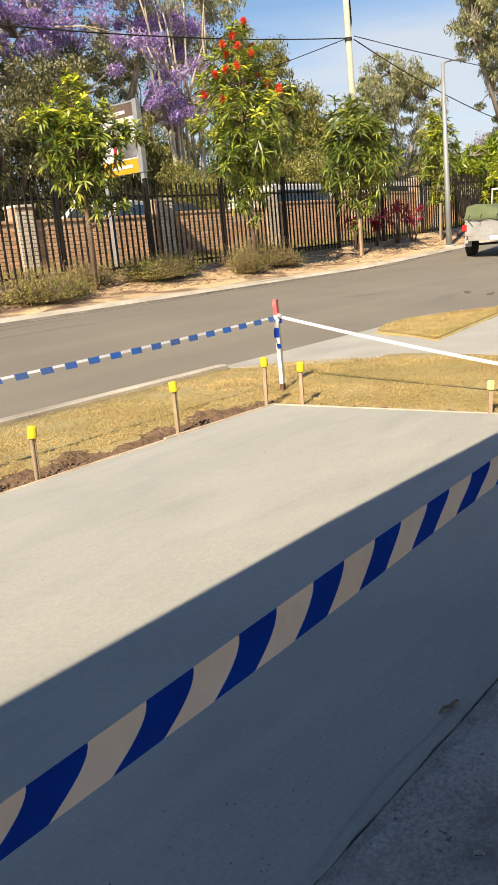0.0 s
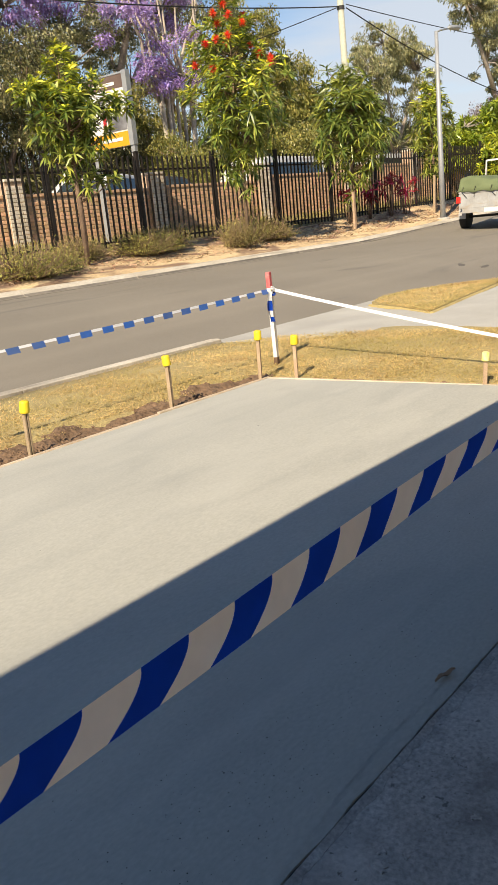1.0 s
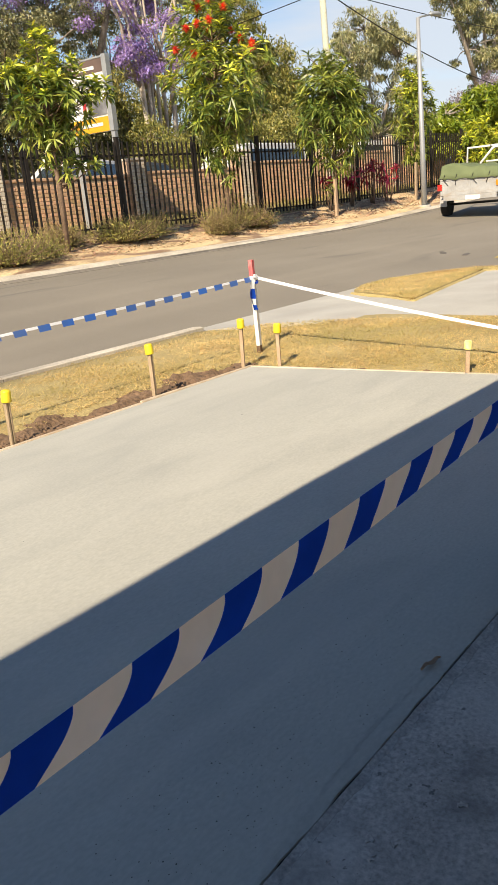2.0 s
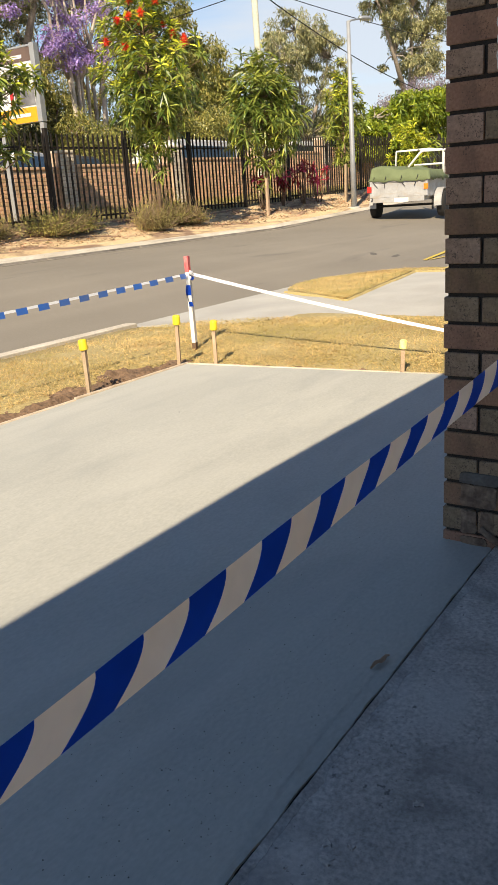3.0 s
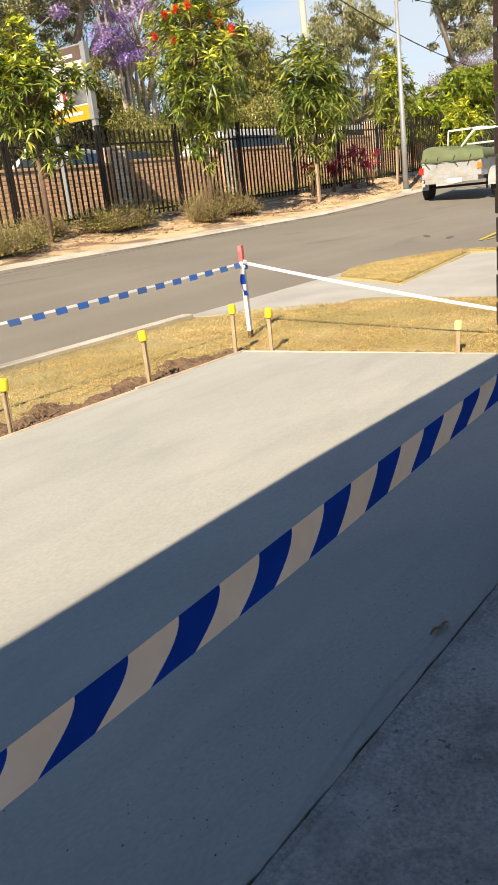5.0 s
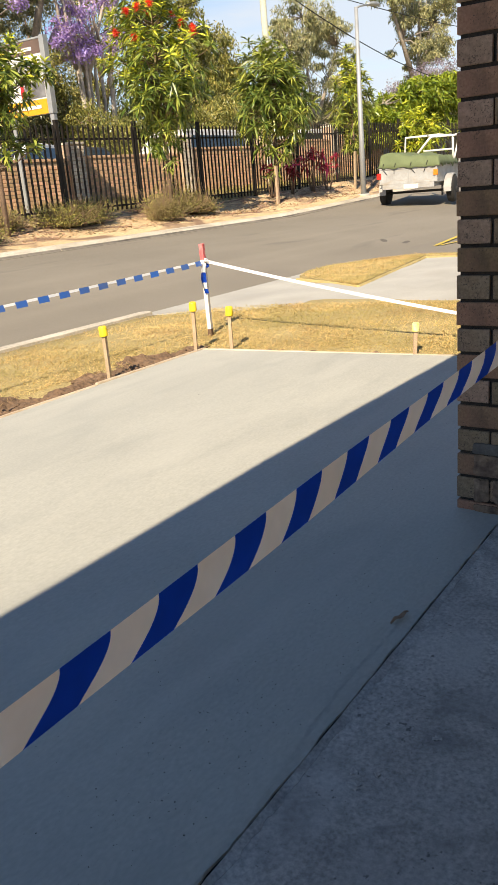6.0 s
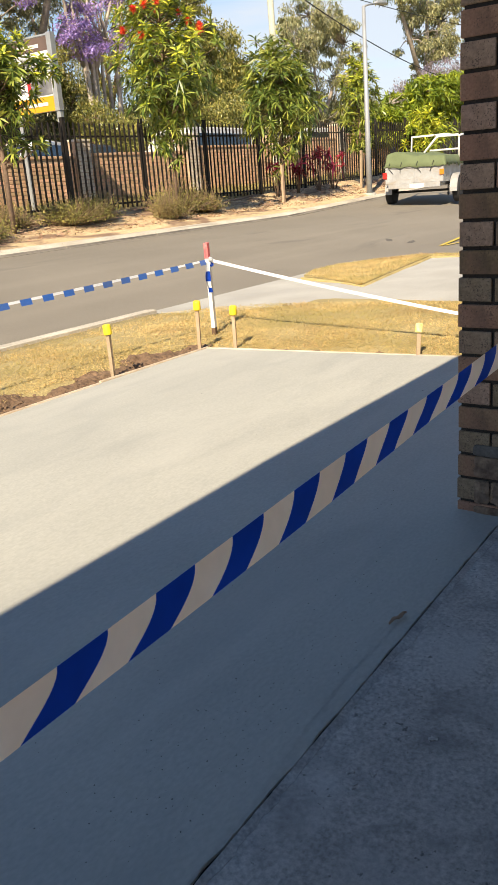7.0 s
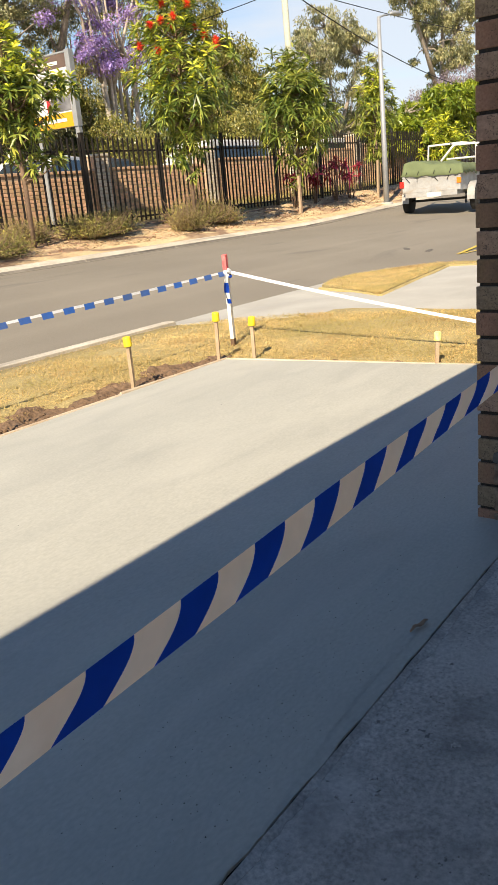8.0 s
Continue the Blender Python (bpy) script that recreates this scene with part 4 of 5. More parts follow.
# ---- tan brick boundary wall with cream piers behind the fence ----
def brick_courses(x0, x1, y, z0, z1, depth, bw=0.23, bh=0.076, joint=0.012):
    v, f = [], []
    rows = int((z1 - z0) / (bh + joint))
    for r in range(rows):
        z = z0 + r * (bh + joint)
        x = x0 - (bw / 2 if r % 2 else 0)
        while x < x1:
            a, b = max(x, x0), min(x + bw, x1)
            if b - a > 0.03:
                s = len(v)
                e = 0.006
                v += [(a, y, z), (b, y, z), (b, y, z + bh), (a, y, z + bh), (a + e, y - 0.012, z + e), (b - e, y - 0.012, z + e), (b - e, y - 0.012, z + bh - e), (a + e, y - 0.012, z + bh - e)]
                f += [(s + 4, s + 5, s + 6, s + 7), (s, s + 1, s + 5, s + 4), (s + 1, s + 2, s + 6, s + 5), (s + 2, s + 3, s + 7, s + 6), (s + 3, s, s + 4, s + 7)]
            x += bw + joint
    return v, f


WALL_Y = 15.0
pier_x = [-0.4, 4.0, 8.12, 12.45, 16.85, 21.3, 25.8, 30.3]
tops = [2.05, 2.05, 2.05, 2.10, 2.25, 2.45, 2.6]
for i, x in enumerate(pier_x[:-1]):
    z0 = 0.85 + 0.03 * max(0, x - 12)
    w = thing("boundary_wall", pose(0, 0, 0), "tan brick boundary wall with a flat brick coping", "brick wall", "bays of the boundary wall")
    part("core", boxes(((x + 0.55, WALL_Y, z0 - 0.4), (pier_x[i + 1] + 0.07, WALL_Y + 0.2, tops[i]))), JOINT, w)
    part("brickwork", brick_courses(x + 0.55, pier_x[i + 1] + 0.07, WALL_Y, z0 - 0.3, tops[i] - 0.02, 0.2), WALL_BRICK, w)["kind"] = "stuff"
    part("coping", boxes(((x + 0.55, WALL_Y - 0.03, tops[i] + 0.002), (pier_x[i + 1] + 0.07, WALL_Y + 0.23, tops[i] + 0.07)), bevel=0.008), WALL_BRICK, w)
    p = thing("brick_pier", pose(0, 0, 0), "cream brick pier standing between the wall bays", "pier", "piers of the boundary wall")
    part("core", boxes(((x + 0.085, WALL_Y - 0.12, z0 - 0.4), (x + 0.535, WALL_Y + 0.32, tops[i] + 0.34))), JOINT, p)
    part("brickwork", brick_courses(x + 0.085, x + 0.535, WALL_Y - 0.12, z0 - 0.3, tops[i] + 0.34, 0.4), CREAM_BRICK, p)["kind"] = "stuff"
    part("cap", boxes(((x + 0.07, WALL_Y - 0.15, tops[i] + 0.342), (x + 0.548, WALL_Y + 0.35, tops[i] + 0.40)), bevel=0.01), CREAM_BRICK, p)

# ---- the sign on its two posts ----
SIGN_WHITE = shader("sign_white", (0.78, 0.77, 0.74), 0.5, (0.72, 0.70, 0.67), 2, 30, 0.03, 0)
SIGN_ORANGE = shader("sign_orange", (0.85, 0.42, 0.02), 0.5, None, 2, 30, 0.03, 0)
SIGN_BROWN = shader("sign_brown", (0.16, 0.11, 0.09), 0.5, None, 2, 30, 0.03, 0)
SIGN_GREY = shader("sign_grey", (0.22, 0.22, 0.23), 0.5, (0.10, 0.10, 0.11), 3, 9, 0.3, 0)
sign = thing("street_sign", pose(10.30, 14.28, 0, 0, 0, -87), "tall white and orange advertising sign on two steel posts", "sign")
SW, SZ0, SZ1 = 1.25, 2.92, 4.38
part("panel", boxes(((0.02, -0.05, SZ0), (SW, 0.05, SZ1)), bevel=0.006), SIGN_WHITE, sign)
part("frame", boxes(((SW + 0.002, -0.07, SZ0 - 0.01), (SW + 0.13, 0.07, SZ1 + 0.06)), ((0.0, -0.06, SZ1 + 0.002), (SW, 0.06, SZ1 + 0.04)), bevel=0.006), GALV, sign, "grey aluminium edge")
part("post", boxes(((SW + 0.01, -0.05, 0.5), (SW + 0.12, 0.05, SZ0 - 0.012)), bevel=0.006), GALV, sign)
part("post", boxes(((0.06, -0.05, 0.5), (0.16, 0.05, SZ0 - 0.002)), bevel=0.006), GALV, sign)
part("orange_band", boxes(((0.025, -0.056, SZ0 + 0.005), (SW - 0.005, -0.0505, SZ0 + 0.30))), SIGN_ORANGE, sign)
part("brown_band", boxes(((0.025, -0.056, SZ1 - 0.27), (SW - 0.005, -0.0505, SZ1 - 0.005))), SIGN_BROWN, sign)
part("picture", boxes(((0.64, -0.056, SZ0 + 0.33), (SW - 0.02, -0.0505, SZ0 + 0.66))), SIGN_GREY, sign)
part("red_mark", boxes(((0.51, -0.060, SZ0 + 0.34), (0.61, -0.0565, SZ0 + 0.72))), shader("sign_red", (0.62, 0.03, 0.04), 0.5, None, 2, 30, 0.03, 0), sign)
for a, b, z, h, mat in ((0.32, 1.06, SZ0 + 0.12, 0.07, SIGN_WHITE), (0.32, 1.0, SZ1 - 0.2, 0.07, SIGN_WHITE), (0.13, 0.45, SZ0 + 0.45, 0.03, SIGN_GREY), (0.13, 0.43, SZ0 + 0.54, 0.03, SIGN_GREY), (0.13, 0.46, SZ0 + 0.63, 0.03, SIGN_GREY), (0.13, 0.8, SZ0 + 0.95, 0.05, SIGN_GREY)):
    part("lettering_bar", boxes(((a, -0.064, z), (b, -0.0605, z + h))), mat, sign)

# ---- street lamp, power pole and cables ----
lamp = thing("street_lamp", pose(19.62, 10.42, verge_z(19.6, 10.42) - 0.02, 0, -0.8, 0), "slim galvanised steel street lamp beside the kerb", "street lamp")
part("footing", lathe([(0.20, -0.1), (0.19, 0.03), (0.15, 0.05)], 16), PALE_CONCRETE, lamp)
part("pole", tubes([([(0, 0, 0.02), (0, 0, 1.5), (0, 0, 4.95)], [0.085, 0.075, 0.05])], 14), GALV, lamp, smooth=True)
part("arm", tubes([([(0, 0, 4.93), (0.25, 0, 5.0), (0.75, 0.0, 5.08)], [0.03, 0.026, 0.024])], 8), GALV, lamp, smooth=True)
hv, hf = [], []
tube(hv, hf, [(0.68, 0, 5.07), (0.8, 0, 5.11), (1.1, 0, 5.15), (1.35, 0, 5.16), (1.42, 0, 5.15)], [0.035, 0.075, 0.095, 0.07, 0.02], 10)
part("lantern", ([(x, y, 5.1 + (z - 5.1) * 0.7) for x, y, z in hv], hf), GALV, lamp, smooth=True)

PX, PY = 20.55, 14.0
pole = thing("power_pole", pose(PX, PY, 0.9, 0, -1.5, 0), "pale weathered timber power pole", "power pole")
part("shaft", tubes([([(0, 0, -0.3), (0.0, 0, 4), (0, 0, 9.6)], [0.11, 0.10, 0.088])], 16), POLE_WOOD, pole, smooth=True)
part("strap", tubes([([(0, 0, 6.02), (0, 0, 6.12)], [0.115, 0.115])], 16), DARK, pole)
part("conduit", tubes([([(0.12, 0.05, 2.5), (0.112, 0.05, 6.0), (0.22, 0.0, 6.6), (0.2, 0, 7.4)], [0.025] * 4)], 6), DARK, pole)


def cable(a, b, sag, r, label):
    a, b = Vector(a), Vector(b)
    pts = [a.lerp(b, i / 24) - Vector((0, 0, sag * 4 * (i / 24) * (1 - i / 24))) for i in range(25)]
    return tagged(part("overhead_cable", tubes([(pts, [r] * 25)], 5), BLACK_WIRE, smooth=True), label, "cable", "cables on the power pole")


top = (PX - 0.2, PY, 7.0)
cable(top, (-16.0, PY, 6.5), 1.1, 0.017, "thick black overhead service cable")
cable((PX + 0.15, PY, 7.0), (49, 16, 5.3), 0.9, 0.019, "thick black overhead service cable")
cable((PX + 0.15, PY, 7.1), (52, 11.5, 7.4), 0.5, 0.014, "thin dark overhead cable to a far pole")
cable(top, (29.5, 38, 8.6), 0.2, 0.014, "thin overhead cable to the far lot")
cable((PX, PY, 10.3), (62, 13.5, 11.5), 0.5, 0.012, "thin high overhead line")
cable((PX, PY + 0.1, 10.35), (62, 12.0, 12.5), 0.4, 0.012, "thin high overhead line")

# ---- the box trailer with its tarpaulin ----
TX, TY = 16.9, 7.79
TZ = road_z(17.7, 7.9)
trailer = thing("box_trailer", pose(TX, TY, TZ, 0, 0, 8), "worn white steel box trailer parked at the kerb", "trailer")
HW, L, Z0, Z1 = 0.73, 2.3, 0.52, 0.94
part("tub", boxes(((0.03, -HW, Z0), (L, -HW + 0.03, Z1)), ((0.03, HW - 0.03, Z0), (L, HW, Z1)), ((L - 0.03, -HW + 0.03, Z0), (L, HW - 0.03, Z1)), ((0.03, -HW + 0.03, Z0), (L - 0.03, HW - 0.03, Z0 + 0.03)), bevel=0.004), TRAILER_WHITE, trailer)
part("tailgate", boxes(((-0.005, -HW, Z0 + 0.02), (0.025, HW, Z1)), ((-0.02, -HW, Z1 - 0.05), (0.028, HW, Z1 + 0.01)), ((-0.015, -0.02, Z0 + 0.03), (-0.006, 0.02, Z1 - 0.06)), ((-0.015, -HW + 0.01, Z0 + 0.02), (-0.006, -HW + 0.05, Z1 - 0.06)), ((-0.015, HW - 0.05, Z0 + 0.02), (-0.006, HW - 0.01, Z1 - 0.06)), bevel=0.004), TRAILER_WHITE, trailer)
part("rail", boxes(((0.0, -HW - 0.035, Z1 - 0.03), (L, -HW - 0.003, Z1 + 0.025)), ((0.0, HW + 0.003, Z1 - 0.03), (L, HW + 0.035, Z1 + 0.025)), bevel=0.008), TRAILER_WHITE, trailer)
part("chassis", boxes(((0.02, -HW + 0.1, Z0 - 0.09), (L + 0.1, -HW + 0.16, Z0 - 0.003)), ((0.02, HW - 0.16, Z0 - 0.09), (L + 0.1, HW - 0.1, Z0 - 0.003)), ((-0.03, -HW + 0.08, Z0 - 0.10), (0.018, HW - 0.08, Z0 + 0.018)), bevel=0.004), TRAILER_WHITE, trailer)
part("axle", tubes([([(0.95, -0.8, 0.31), (0.95, 0.8, 0.31)], [0.03, 0.03])], 8), DARK, trailer)
tyre_prof = [(0.19, -0.09), (0.28, -0.095), (0.31, -0.075), (0.318, -0.04), (0.318, 0.04), (0.31, 0.075), (0.28, 0.095), (0.19, 0.09)]
for sy in (-1, 1):
    wheel = part("wheel", lathe([(0.03, 0), (0.06, 0.1), (0.055, 0.11), (0.02, 0.12)], 12, "y"), DARK, trailer)
    wheel.matrix_basis = pose(0.95, sy * 0.87, 0.318) @ (Matrix.Rotation(math.pi, 4, "Z") if sy < 0 else Matrix())
    t = part("tyre", lathe(tyre_prof, 28, "y"), RUBBER, wheel, smooth=True)
    r = part("rim", lathe([(0.192, -0.06), (0.194, 0.07), (0.175, 0.075), (0.165, 0.045), (0.10, 0.05), (0.07, 0.085), (0.02, 0.09)], 24, "y"), RIM, wheel, smooth=True)
    gv, gf = [], []
    for i in range(13):
        w = math.radians(15 + 172 * i / 12)
        for rr, yy in ((0.385, 0.745), (0.385, 0.93), (0.355, 0.93), (0.38, 0.745)):
            gv.append((0.95 + rr * 1.08 * math.cos(w), sy * yy, 0.32 + rr * math.sin(w)))
    for i in range(12):
        for k in range(4):
            gf.append((i * 4 + k, i * 4 + (k + 1) % 4, i * 4 + 4 + (k + 1) % 4, i * 4 + 4 + k))
    gf.append((0, 1, 2, 3))
    gf.append((48, 49, 50, 51))
    part("mudguard", (gv, gf), TRAILER_WHITE, trailer, smooth=False)
part("tail_lamp", boxes(((-0.035, -HW - 0.02, Z0 + 0.17), (-0.021, -HW + 0.09, Z0 + 0.30)), bevel=0.004), AMBER, trailer, "amber tail lamp")
part("tail_lamp", boxes(((-0.035, HW - 0.05, Z0 + 0.15), (-0.021, HW + 0.06, Z0 + 0.30)), bevel=0.004), RED_LENS, trailer, "red tail lamp")
part("plate", boxes(((-0.045, -0.26, Z0 - 0.10), (-0.032, 0.1, Z0 - 0.005))), WHITE_PAINT, trailer, "plain pale plate under the tailgate")
rack = [([(1.55, -0.74, Z1 + 0.02), (1.55, -0.74, 1.55), (1.58, -0.70, 1.62), (1.58, -0.2, 1.62), (1.55, -0.13, 1.58), (1.35, 0.12, Z1 + 0.30)], [0.03] * 6),
        ([(2.25, -0.74, Z1 + 0.02), (2.25, -0.74, 1.62), (2.25, -0.2, 1.68), (2.25, 0.7, 1.68), (2.25, 0.74, Z1 + 0.02)], [0.03] * 5),
        ([(1.56, -0.74, 1.60), (2.25, -0.74, 1.66)], [0.028] * 2), ([(1.56, -0.2, 1.62), (2.25, 0.1, 1.68)], [0.028] * 2), ([(1.62, -0.74, 1.0), (2.2, -0.74, 1.55)], [0.025] * 2), ([(1.55, -0.72, 1.28), (1.45, 0.0, 1.28)], [0.025] * 2)]
part("rack", tubes(rack, 8), WHITE_PAINT, trailer, "white tubular ladder rack", smooth=True)
part("drawbar", tubes([([(L, -0.6, 0.42), (L + 1.1, 0, 0.42)], [0.035] * 2), ([(L, 0.6, 0.42), (L + 1.1, 0, 0.42)], [0.035] * 2), ([(L + 1.1, 0, 0.02), (L + 1.1, 0, 0.55)], [0.03] * 2)], 8), DARK, trailer)
for y in (-0.5, -0.1, 0.3, 0.6):
    part("tie_rope", tubes([([(-0.03, y, Z1 + 0.10), (-0.032, y + 0.04, Z1 - 0.02), (-0.028, y + 0.1 * math.sin(9 * y), Z1 - 0.16)], [0.008] * 3)], 5), DARK, trailer)

tv, tf = [], []
NX, NY = 40, 44
for i in range(NX + 1):
    for j in range(NY + 1):
        u, w = i / NX, j / NY
        x, y = -0.05 + 2.1 * u, -0.80 + 1.58 * w
        edge = min(u, 1 - u, w, 1 - w)
        crease = 0.05 * abs(noise.noise(Vector((x * 2.1 + 0.8 * y, y * 4.5, 1)))) + 0.03 * abs(noise.noise(Vector((x * 6, y * 9, 5))))
        load = 0.16 + 0.15 * math.exp(-((w - 0.80) / 0.26) ** 2) + 0.10 * math.exp(-((w - 0.35) / 0.12) ** 2 - ((u - 0.5) / 0.4) ** 2)
        z = 0.05 + load * smooth(0, 0.07, min(u, 1 - u)) * smooth(0, 0.05, min(w, 1 - w)) - crease - 0.11 * (1 - smooth(0, 0.04, edge)) * (0.5 + 0.8 * noise.noise(Vector((x * 5, y * 5, 8))))
        tv.append((x, y, z))
for i in range(NX):
    for j in range(NY):
        a = i * (NY + 1) + j
        tf.append((a, a + NY + 1, a + NY + 2, a + 1))
tarp = part("tarpaulin", (tv, tf), TARP, smooth=True)
tarp.matrix_world = pose(TX, TY, TZ, 0, 0, 8) @ pose(0, 0, Z1)
tarp.modifiers.new("body", "SOLIDIFY").thickness = 0.012
tagged(tarp, "crumpled green canvas tarpaulin roped over the trailer load", "tarpaulin")


# ---- parked cars behind the wall ----
GLASS_DARK = shader("tinted_glass", (0.03, 0.045, 0.055), 0.08, None, 2, 10, 0.05, 0, spec=0.8)


def parked_car(m, paint, label, van=False):
    car = thing("parked_car", m, label, "car", "cars behind the wall")
    prof = [(-2.2, 0.35), (-2.25, 0.7), (-2.1, 0.95), (-1.2, 1.0), (-0.55, 1.42), (0.3, 1.48), (1.5, 1.42), (2.05, 1.0), (2.2, 0.9), (2.2, 0.35)]
    if van:
        prof = [(-2.4, 0.35), (-2.45, 0.8), (-2.2, 1.1), (-1.5, 1.75), (-1.2, 1.85), (2.3, 1.85), (2.42, 1.7), (2.45, 0.35)]
    n = len(prof)
    v = []
    for y, k in ((-0.86, 1.0), (-0.7, 1.02), (0.7, 1.02), (0.86, 1.0)):
        for x, z in prof:
            s = 1 - 0.12 * smooth(0.95, 1.5, z) * (abs(y) > 0.8)
            v.append((x, y * s, z * k))
    f = [(r * n + i, r * n + i + 1, (r + 1) * n + i + 1, (r + 1) * n + i) for r in range(3) for i in range(n - 1)]
    f += [tuple(range(n))[::-1], tuple(3 * n + i for i in range(n))]
    part("body", (v, f), paint, car)
    a, b, zt = (-0.95, 1.6, 1.38) if not van else (-1.2, 2.2, 1.72)
    for sy in (-1, 1):
        q = [(a - 0.1, 1.04), (b + 0.15, 1.04), (b - 0.15, zt), (a + 0.5, zt)]
        if van:
            q = [(a - 0.3, 1.2), (b, 1.2), (b, 1.68), (a, 1.68)]
        lo = [(x, sy * (0.868 - 0.09 * (z > 1.3)), z) for x, z in q]
        hi = [(x, sy * (0.878 - 0.09 * (z > 1.3)), z) for x, z in q]
        part("side_window", (lo + hi, [(0, 1, 2, 3), (4, 5, 6, 7), (0, 1, 5, 4), (1, 2, 6, 5), (2, 3, 7, 6), (3, 0, 4, 7)]), GLASS_DARK, car)
    for x in (-1.4, 1.4):
        for sy in (-1, 1):
            w = part("wheel", lathe([(0.2, -0.1), (0.31, -0.09), (0.32, 0.09), (0.2, 0.1)], 18, "y"), RUBBER, car)
            w.matrix_basis = pose(x, sy * 0.78, 0.32)
    part("windscreen", ([(-1.14, -0.62, 1.06), (-1.14, 0.62, 1.06), (-0.66, 0.56, 1.39), (-0.66, -0.56, 1.39)], [(0, 1, 2, 3)]) if not van else ([(-2.16, -0.62, 1.16), (-2.16, 0.62, 1.16), (-1.6, 0.56, 1.66), (-1.6, -0.56, 1.66)], [(0, 1, 2, 3)]), GLASS_DARK, car)
    return car


CAR_WHITE = shader("white_car_paint", (0.78, 0.78, 0.77), 0.25, None, 2, 20, 0.02, 0)
CAR_SILVER = shader("silver_car_paint", (0.17, 0.175, 0.175), 0.5, None, 2, 20, 0.03, 0, metal=0.0)
CAR_DARK = shader("dark_car_paint", (0.06, 0.065, 0.07), 0.25, None, 2, 20, 0.03, 0)
for x, y, r, paint, van, lab in ((12.3, 16.8, 20, CAR_WHITE, False, "white hatchback parked behind the boundary wall"), (21.6, 18.2, 4, CAR_WHITE, True, "white van with dark windows parked behind the wall"), (15.2, 18.5, 0, CAR_DARK, False, "dark sedan parked behind the boundary wall"), (30.5, 19.0, 0, CAR_WHITE, True, "white van parked far behind the wall"), (36.5, 16.0, 0, CAR_SILVER, False, "silver car parked beyond the fence")):
    parked_car(pose(x, y, verge_z(x, y) + 0.05, 0, 0, r), paint, lab, van)


# ---- plants ----
def street_tree(at, height, spread, bottom, count, leaf_mat, label, seed, flowers=0, stake_label="", length=0.27, lean=0.0, squash=1.0, accent=None, arms=(), girth=(0.55, 0.95, 1.05, 0.62), width=0.036, spokes=17):
    """A young street tree: thin trunk, forking limbs that end in rosettes of long drooping leaves."""
    g = np.random.default_rng(seed)
    x, y = at
    z = verge_z(x, y)
    tree = thing("street_tree", pose(x, y, z), label, "tree", "young trees on the verge")
    top, mid = height - z, (height + bottom) / 2 - z
    half = (height - bottom) / 2
    d = unit(g, count)
    r = g.uniform(0.1, 1.0, count) ** 0.5
    lobes = np.array([1 + 0.42 * noise.noise(Vector(tuple(q * 2.3 + seed))) for q in d])
    c = d * (r * lobes)[:, None] * np.array((spread / 2, spread / 2 * squash, half))
    taper = np.interp(c[:, 2] / half, [-1, -0.4, 0.2, 1], girth)
    c[:, :2] *= taper[:, None]
    c[:, 0] += lean * c[:, 2]
    c[:, 2] += mid
    for ax, ay, az, ar, an in arms:
        q = unit(g, an)
        c = np.vstack((c, np.array((ax, ay, az - z)) + q * ar * np.array((1, 0.8, 0.45))))
        d = np.vstack((d, q))
    count = len(c)
    ways = d * 0.7 + np.array((0, 0, 0.5))
    specs = [([(0, 0, -0.1), (0.02, 0.0, mid * 0.45), (lean * 0.3 - 0.02, 0.02, mid), (lean, 0, top * 0.9)], [0.055, 0.045, 0.035, 0.012])]
    for i in range(0, count, 3):
        p = Vector(c[i])
        s = Vector((lean * 0.2, 0, max(0.9, min(p.z - 0.35 * math.hypot(p.x, p.y) - 0.1, top * 0.85))))
        specs.append(([s, s.lerp(p, 0.55) - Vector((0, 0, 0.04)), p], [0.018, 0.012, 0.005]))
    part("trunk", tubes(specs, 6), BARK, tree, smooth=True)
    part("crown", leaf_mesh("crown", *whorls(g, c, ways, spokes, length, width), 0.45, g), leaf_mat, tree)
    # Brighter shoots high in the crown put sunlit contrast into the leaf colour.
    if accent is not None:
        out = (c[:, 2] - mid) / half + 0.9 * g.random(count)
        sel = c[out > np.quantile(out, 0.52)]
        part("young_growth", leaf_mesh("sunlit_shoot_leaves", *whorls(g, sel + np.array((0, 0, 0.06)), np.tile((0, 0, 1.0), (len(sel), 1)), 11, length * 0.85, width * 0.9, 0.8), 0.4, g), accent, tree, "paler upper shoots with a sunlit tone in their colour")["kind"] = "stuff"
    if flowers:
        facing = np.where((c[:, 2] > np.quantile(c[:, 2], 0.52)) & (c[:, 1] + 0.5 * c[:, 0] < 0.25))[0]
        heads = []
        for k in facing[np.argsort(-c[facing, 2] - 1.3 * g.random(len(facing)))]:
            h = c[k] * np.array((1.06, 1.1, 1.0)) + np.array((-0.10, -0.12, 0.08))
            if len(heads) < flowers and all(np.linalg.norm(h - q) > 0.24 for q in heads):
                heads.append(h)
        for h in heads:
            a = np.tile(h, (110, 1))
            part("flower_head", leaf_mesh("flower_head", a, unit(g, 110) + np.array((0, 0, 0.2)), g.uniform(0.07, 0.135, 110), np.full(110, 0.016), 0.2, g), LEAF_RED, tree, "scarlet spidery flower head")
    return tree


